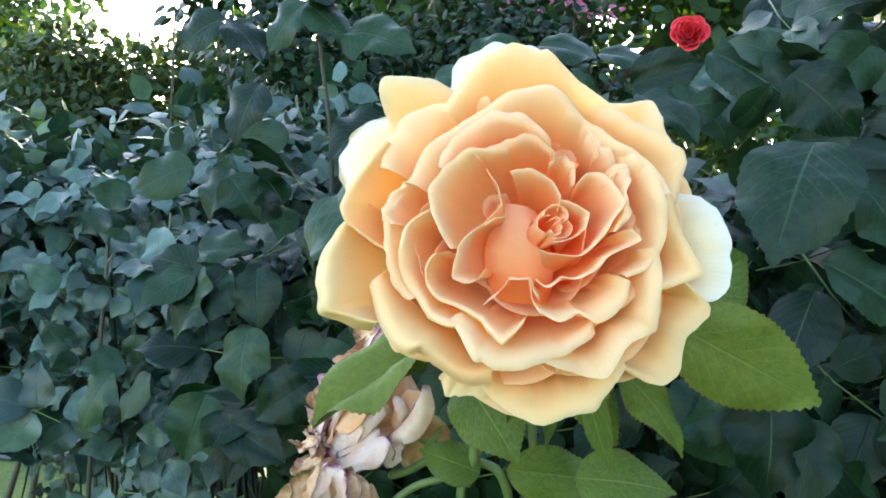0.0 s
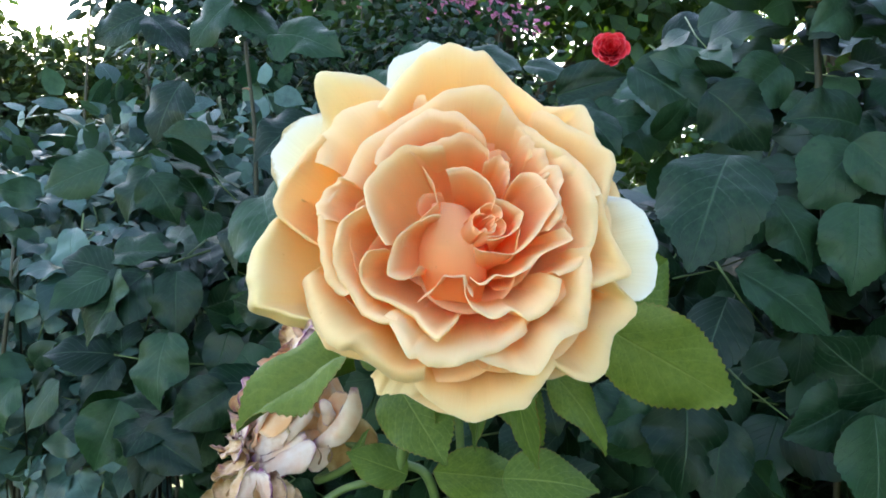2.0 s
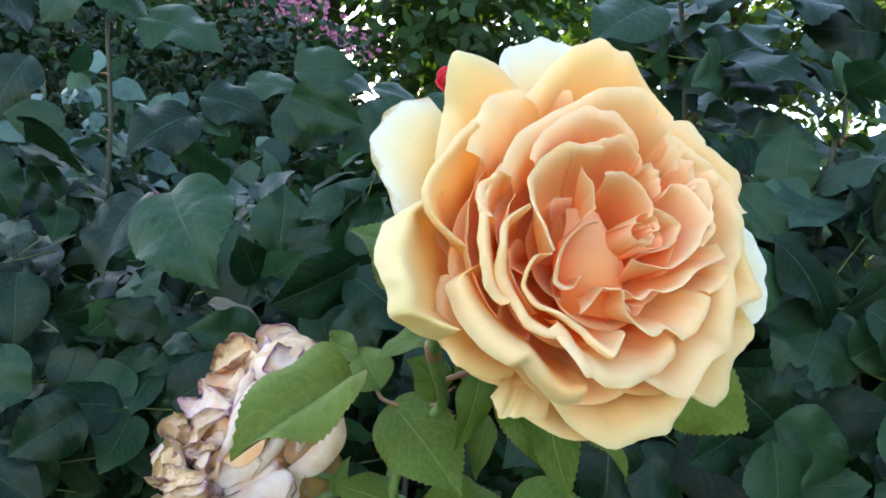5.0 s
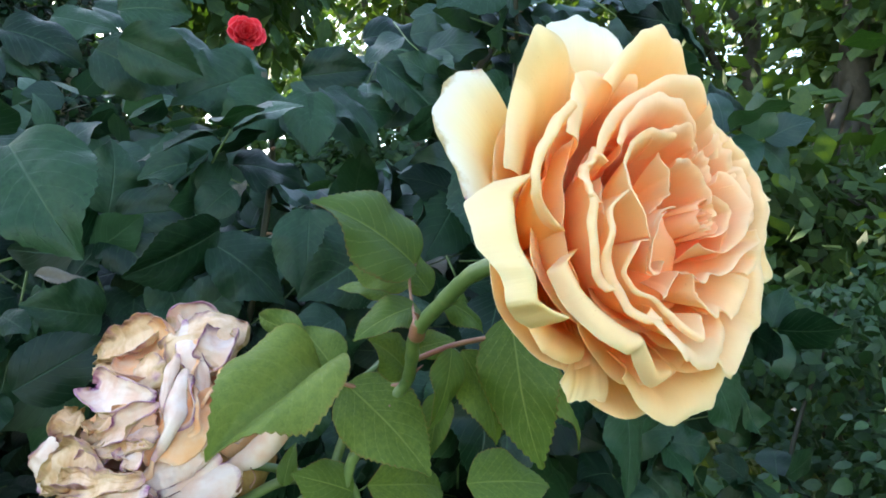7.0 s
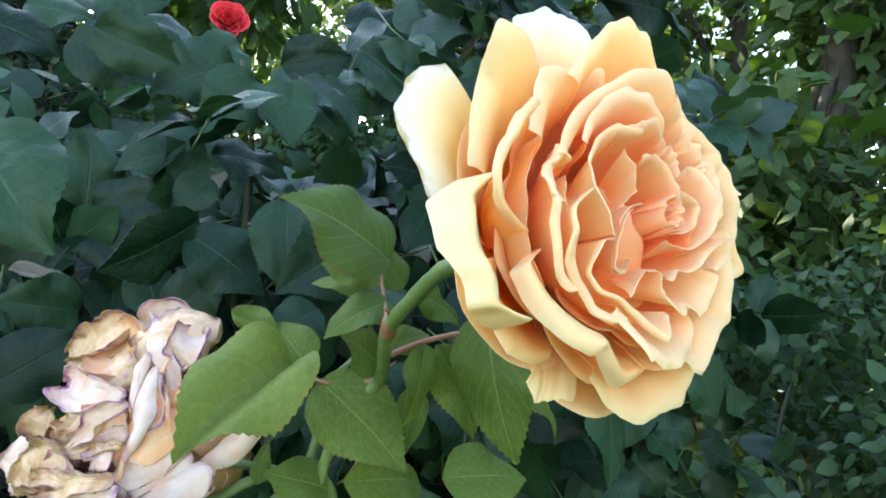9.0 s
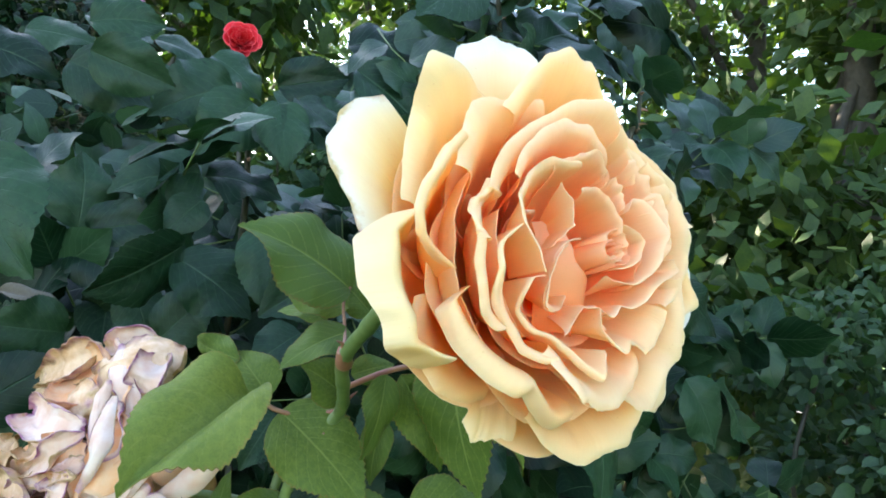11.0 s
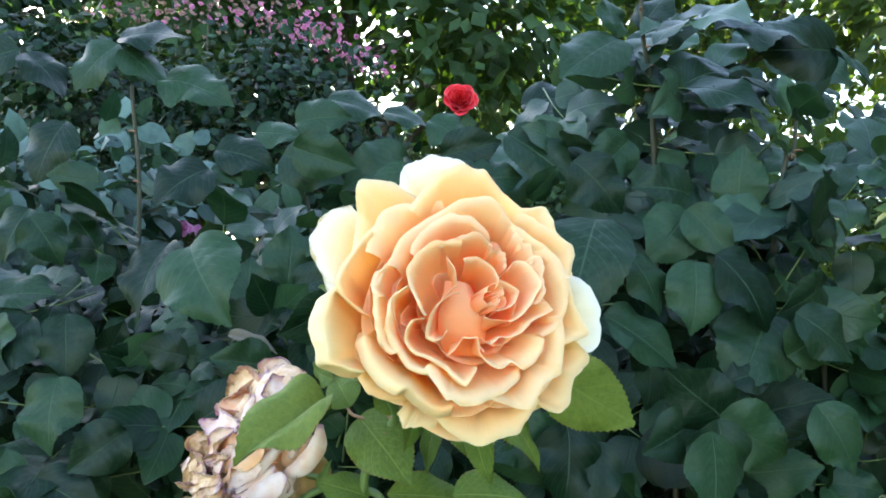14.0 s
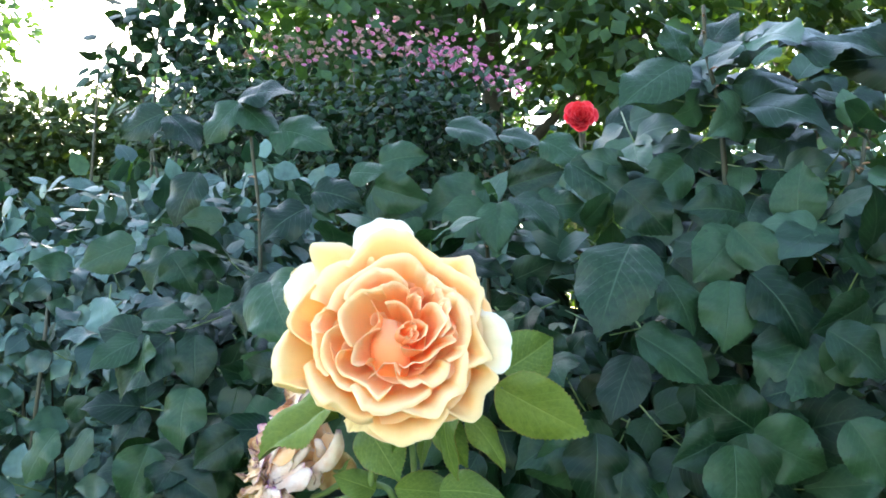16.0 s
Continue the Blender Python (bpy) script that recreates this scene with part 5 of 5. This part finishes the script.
def scatter_blobs(rng, n, x0, x1, y0, y1, z0, z1, r0, r1):
    return [(rng.uniform(x0, x1), rng.uniform(y0, y1), rng.uniform(z0, z1), *(rng.uniform(r0, r1) * np.array([1, 1, 0.8]))) for k in range(n)]


rng = np.random.default_rng(11)
blob_bush("rose_bush", "tall rose bush with small blue-green leaves", scatter_blobs(rng, 30, -0.8, 0.45, 2.8, 3.5, 0.85, 2.15, 0.26, 0.4), 17000, 0.042, LEAF, 12)
blob_bush("rose_bush", "rose bush with broad green leaves under a red bloom", scatter_blobs(rng, 16, 0.05, 0.9, 1.4, 1.9, 0.5, 1.28, 0.16, 0.24), 2600, 0.085, LIT_LEAF, 16)
blob_bush("rose_bush", "loose rose bush with grey-green leaves", scatter_blobs(rng, 34, -2.0, -0.5, 1.25, 2.5, 0.9, 1.26, 0.15, 0.24) + scatter_blobs(np.random.default_rng(61), 26, -0.95, -0.30, 1.35, 2.0, 1.0, 1.36, 0.13, 0.2), 13000, 0.054, BUSH_LIT, 13)
blob_bush("shrub", "loose sunlit yellow-green garden shrub", scatter_blobs(rng, 46, -4.8, -1.1, 5.4, 6.2, 0.6, 2.4, 0.3, 0.5) + [(-3.8 + 0.2 * k, 5.7 + 0.1 * (k % 3), 2.1 + 0.16 * ((k * 3) % 5), 0.26 + 0.05 * (k % 4), 0.3, 0.24 + 0.05 * (k % 3)) for k in range(12)] * 2, 32000, 0.085, OLIVE, 14)
blob_bush("shrub", "slender dark shrub against the bright sky", [(-1.28 + 0.085 * k, 3.25 + 0.04 * (k % 3), 2.24 + 0.13 * ((k * 2) % 5), 0.13, 0.12, 0.13) for k in range(7)], 520, 0.075, LEAF, 19, 5)
blob_bush("shrub", "dense dark green shrub behind the rose bed", scatter_blobs(np.random.default_rng(43), 26, 1.1, 2.7, 2.9, 3.8, 0.5, 1.8, 0.24, 0.38), 11000, 0.06, GARDEN, 18)
blob_bush("shrub", "broad light green shrub on the lawn", scatter_blobs(np.random.default_rng(41), 30, 3.4, 6.0, 0.8, 5.0, 0.4, 1.9, 0.35, 0.55), 15000, 0.075, SUNNY, 17)
blob_bush("shrub", "green shrub beside the flower bed", scatter_blobs(rng, 34, 0.85, 3.0, 0.75, 2.8, 0.3, 1.05, 0.2, 0.34), 16000, 0.05, GARDEN, 15, 14)


def tree(label, at, height, crown, count, size, mat, seed):
    rng = np.random.default_rng(seed)
    x, y = at
    t = thing("tree", label, "tree")
    part("trunk", stem_mesh("trunk", [(x, y, -0.1), (x + 0.06, y, height * 0.3), (x - 0.05, y, height * 0.6), (x, y, height * 0.9)], 0.16, 0.05, 10, 0.08), BARK, t)
    for k in range(9):
        b = crown[k % len(crown)]
        h = height * rng.uniform(0.25, 0.7)
        part("limb", stem_mesh("limb", [(x, y, h), ((x + b[0]) / 2, (y + b[1]) / 2, (h + b[2]) / 2 + 0.1), (b[0], b[1], b[2])], 0.05, 0.012, 7, 0.1), BARK, t)
    tagged(part("crown", joined_leaves("crown", FAR, cloud(rng, crown, count, size)), mat, t), kind="stuff")
    return t


def crown(rng, x, y, z0, z1, wide, n=18, r=(0.6, 1.1)):
    return scatter_blobs(rng, n, x - wide, x + wide, y - wide * 0.6, y + wide * 0.6, z0, z1, *r)


rng = np.random.default_rng(21)
# SUNNY trees look lit through their lighter leaf colour, TREE ones stay dark
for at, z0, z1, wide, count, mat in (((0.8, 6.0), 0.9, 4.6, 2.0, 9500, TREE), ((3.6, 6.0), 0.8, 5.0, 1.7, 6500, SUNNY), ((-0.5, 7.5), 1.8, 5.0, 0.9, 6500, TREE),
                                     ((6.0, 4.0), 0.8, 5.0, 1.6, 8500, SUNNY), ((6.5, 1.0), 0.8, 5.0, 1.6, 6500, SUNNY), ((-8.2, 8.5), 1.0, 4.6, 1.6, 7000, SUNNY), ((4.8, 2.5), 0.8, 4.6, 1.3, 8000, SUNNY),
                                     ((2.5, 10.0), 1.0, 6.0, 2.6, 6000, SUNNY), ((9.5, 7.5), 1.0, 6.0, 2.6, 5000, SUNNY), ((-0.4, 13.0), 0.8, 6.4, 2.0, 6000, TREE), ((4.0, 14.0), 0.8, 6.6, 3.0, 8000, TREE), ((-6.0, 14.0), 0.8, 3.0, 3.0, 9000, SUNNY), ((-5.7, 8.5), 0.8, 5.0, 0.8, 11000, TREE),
                                     # added out of view, right and behind, to block light from the hedge's right
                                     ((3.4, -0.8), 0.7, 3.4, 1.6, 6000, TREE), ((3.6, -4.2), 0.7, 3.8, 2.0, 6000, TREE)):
    tree("dark green leafy tree (two of these added unseen for shade)" if mat is TREE else "light green tree with sunlight put into its leaf colour", at, z1, crown(rng, *at, z0, z1, wide), count, 0.15, mat, int(at[0] * 10 + 200))

# ---- red rose above the hedge ----
RED = thing("red_rose", "crimson red rose bloom above the hedge", "rose", facing((-0.25, -1.0, 0.15), (0.51, 1.895, 1.69)))
for k in range(30):
    f = k / 29
    petal(RED, CRIMSON, arc(137.5 * k, 34 + 10 * f, 53 - 44 * f, -18 + 18 * f ** 0.6, 0.06, 0.2), out=0.95 + 0.15 * f, curl=4 * (1 - f), wave=1.5, n=12, m=13, deep=-50)
part("stem", stem_mesh("stem", [(0, 0, -0.05), (0.0, -0.05, -0.06), (0.02, -0.6, -0.05), (0.05, -1.68, -0.05)], 0.004, 0.007, 8), CANE, RED)

# ---- pink panicles on the tall bush, pink roses in the hedge ----
def panicle(at, tall, wide, count, seed, faded):
    rng = np.random.default_rng(seed)
    p = thing("pink_flower_head", "drooping head of small faded pink roses", "flower", pose(*at), "pink flower heads on the tall bush")
    part("stem", stem_mesh("stem", [(0, 0.03, -tall - 0.15), (0, 0.02, -tall * 0.4), (0, 0, tall * 0.3)], 0.004, 0.002, 6), CANE, p)
    for k in range(int(count * 1.9)):
        x, y, z = rng.normal() * wide * 0.42, rng.normal() * wide * 0.3, rng.normal() * tall * 0.42
        s = rng.uniform(0.5, 0.85)
        b = part("flower", FLORETS[2 if rng.random() < faded else k % 2], None, p, "", facing((rng.normal() * 0.6, -1, 0.2 + rng.normal() * 0.5), (x, y, z)) @ Matrix.Scale(s, 4))
    return p


def floret(mat, seed, rim=20):
    """A small double rose as one mesh."""
    v, f, uv, base = [], [], [], 0
    for k in range(9):
        g = petal_grid(arc(137.5 * k, 40, rim - rim * 0.085 * k, -0.25 * rim + 0.03 * rim * k, 0.08, 0.2), out=0.9, lift=1, curl=1.5, wave=1.0, deep=-rim * 0.7, seed=seed + k, n=6, m=9)
        u, t = np.meshgrid(np.linspace(0, 1, 9), np.linspace(0, 1, 6))
        v.append(g.reshape(-1, 3)), f.append(grid_faces(6, 9) + base), uv.append(np.stack([u.ravel(), t.ravel()], 1))
        base += 54
    me = raw_mesh("flower", np.concatenate(v), np.concatenate(f), np.concatenate(uv))
    me.materials.append(mat)
    return me


FLORETS = [floret(PINK, 1), floret(PINK, 30), floret(FADED, 60)]
for k, (x, z, tall, wide, count) in enumerate(((0.49, 2.34, 0.09, 0.16, 22), (0.40, 2.32, 0.07, 0.12, 10), (0.20, 2.45, 0.13, 0.24, 46), (0.02, 2.5, 0.14, 0.26, 46), (-0.22, 2.5, 0.14, 0.3, 40), (-0.5, 2.46, 0.12, 0.2, 24), (-0.75, 2.42, 0.08, 0.12, 10))):
    panicle((x, 3.35, z - 0.08), tall, wide, count, 70 + k, 0.1 if x > 0.1 else 0.45 if x > -0.1 else 0.8)
for k, (x, z) in enumerate(((-0.198, 1.301), (-0.150, 1.291))):
    p = thing("pink_rose", "small bright pink rose in the hedge", "rose", facing((0.1, -1, 0.3), (x, 1.9, z)), "pink roses in the hedge")
    part("flower", floret(PINK, 90 + k, 29), PINK, p)
    part("stem", stem_mesh("stem", [(0, 0, -0.014), (0, -0.06, -0.03), (0.0, -0.6, -0.03), (0, -1.2, 0.3)], 0.002, 0.004, 6), CANE, p)
DEAD = thing("dead_leaf", "curled dry grey-brown dead leaf caught in the hedge", "leaf")
part("blade", sheet("blade", leaf_grid(0.34, 1.8, 0.25, 0.05, 0.4, seed=77), 0.008), DEADLEAF, DEAD, "", frame_of((-0.074, 0.66, 1.084), (-0.030, 0.648, 1.073), (-0.2, -0.8, 0.8)))
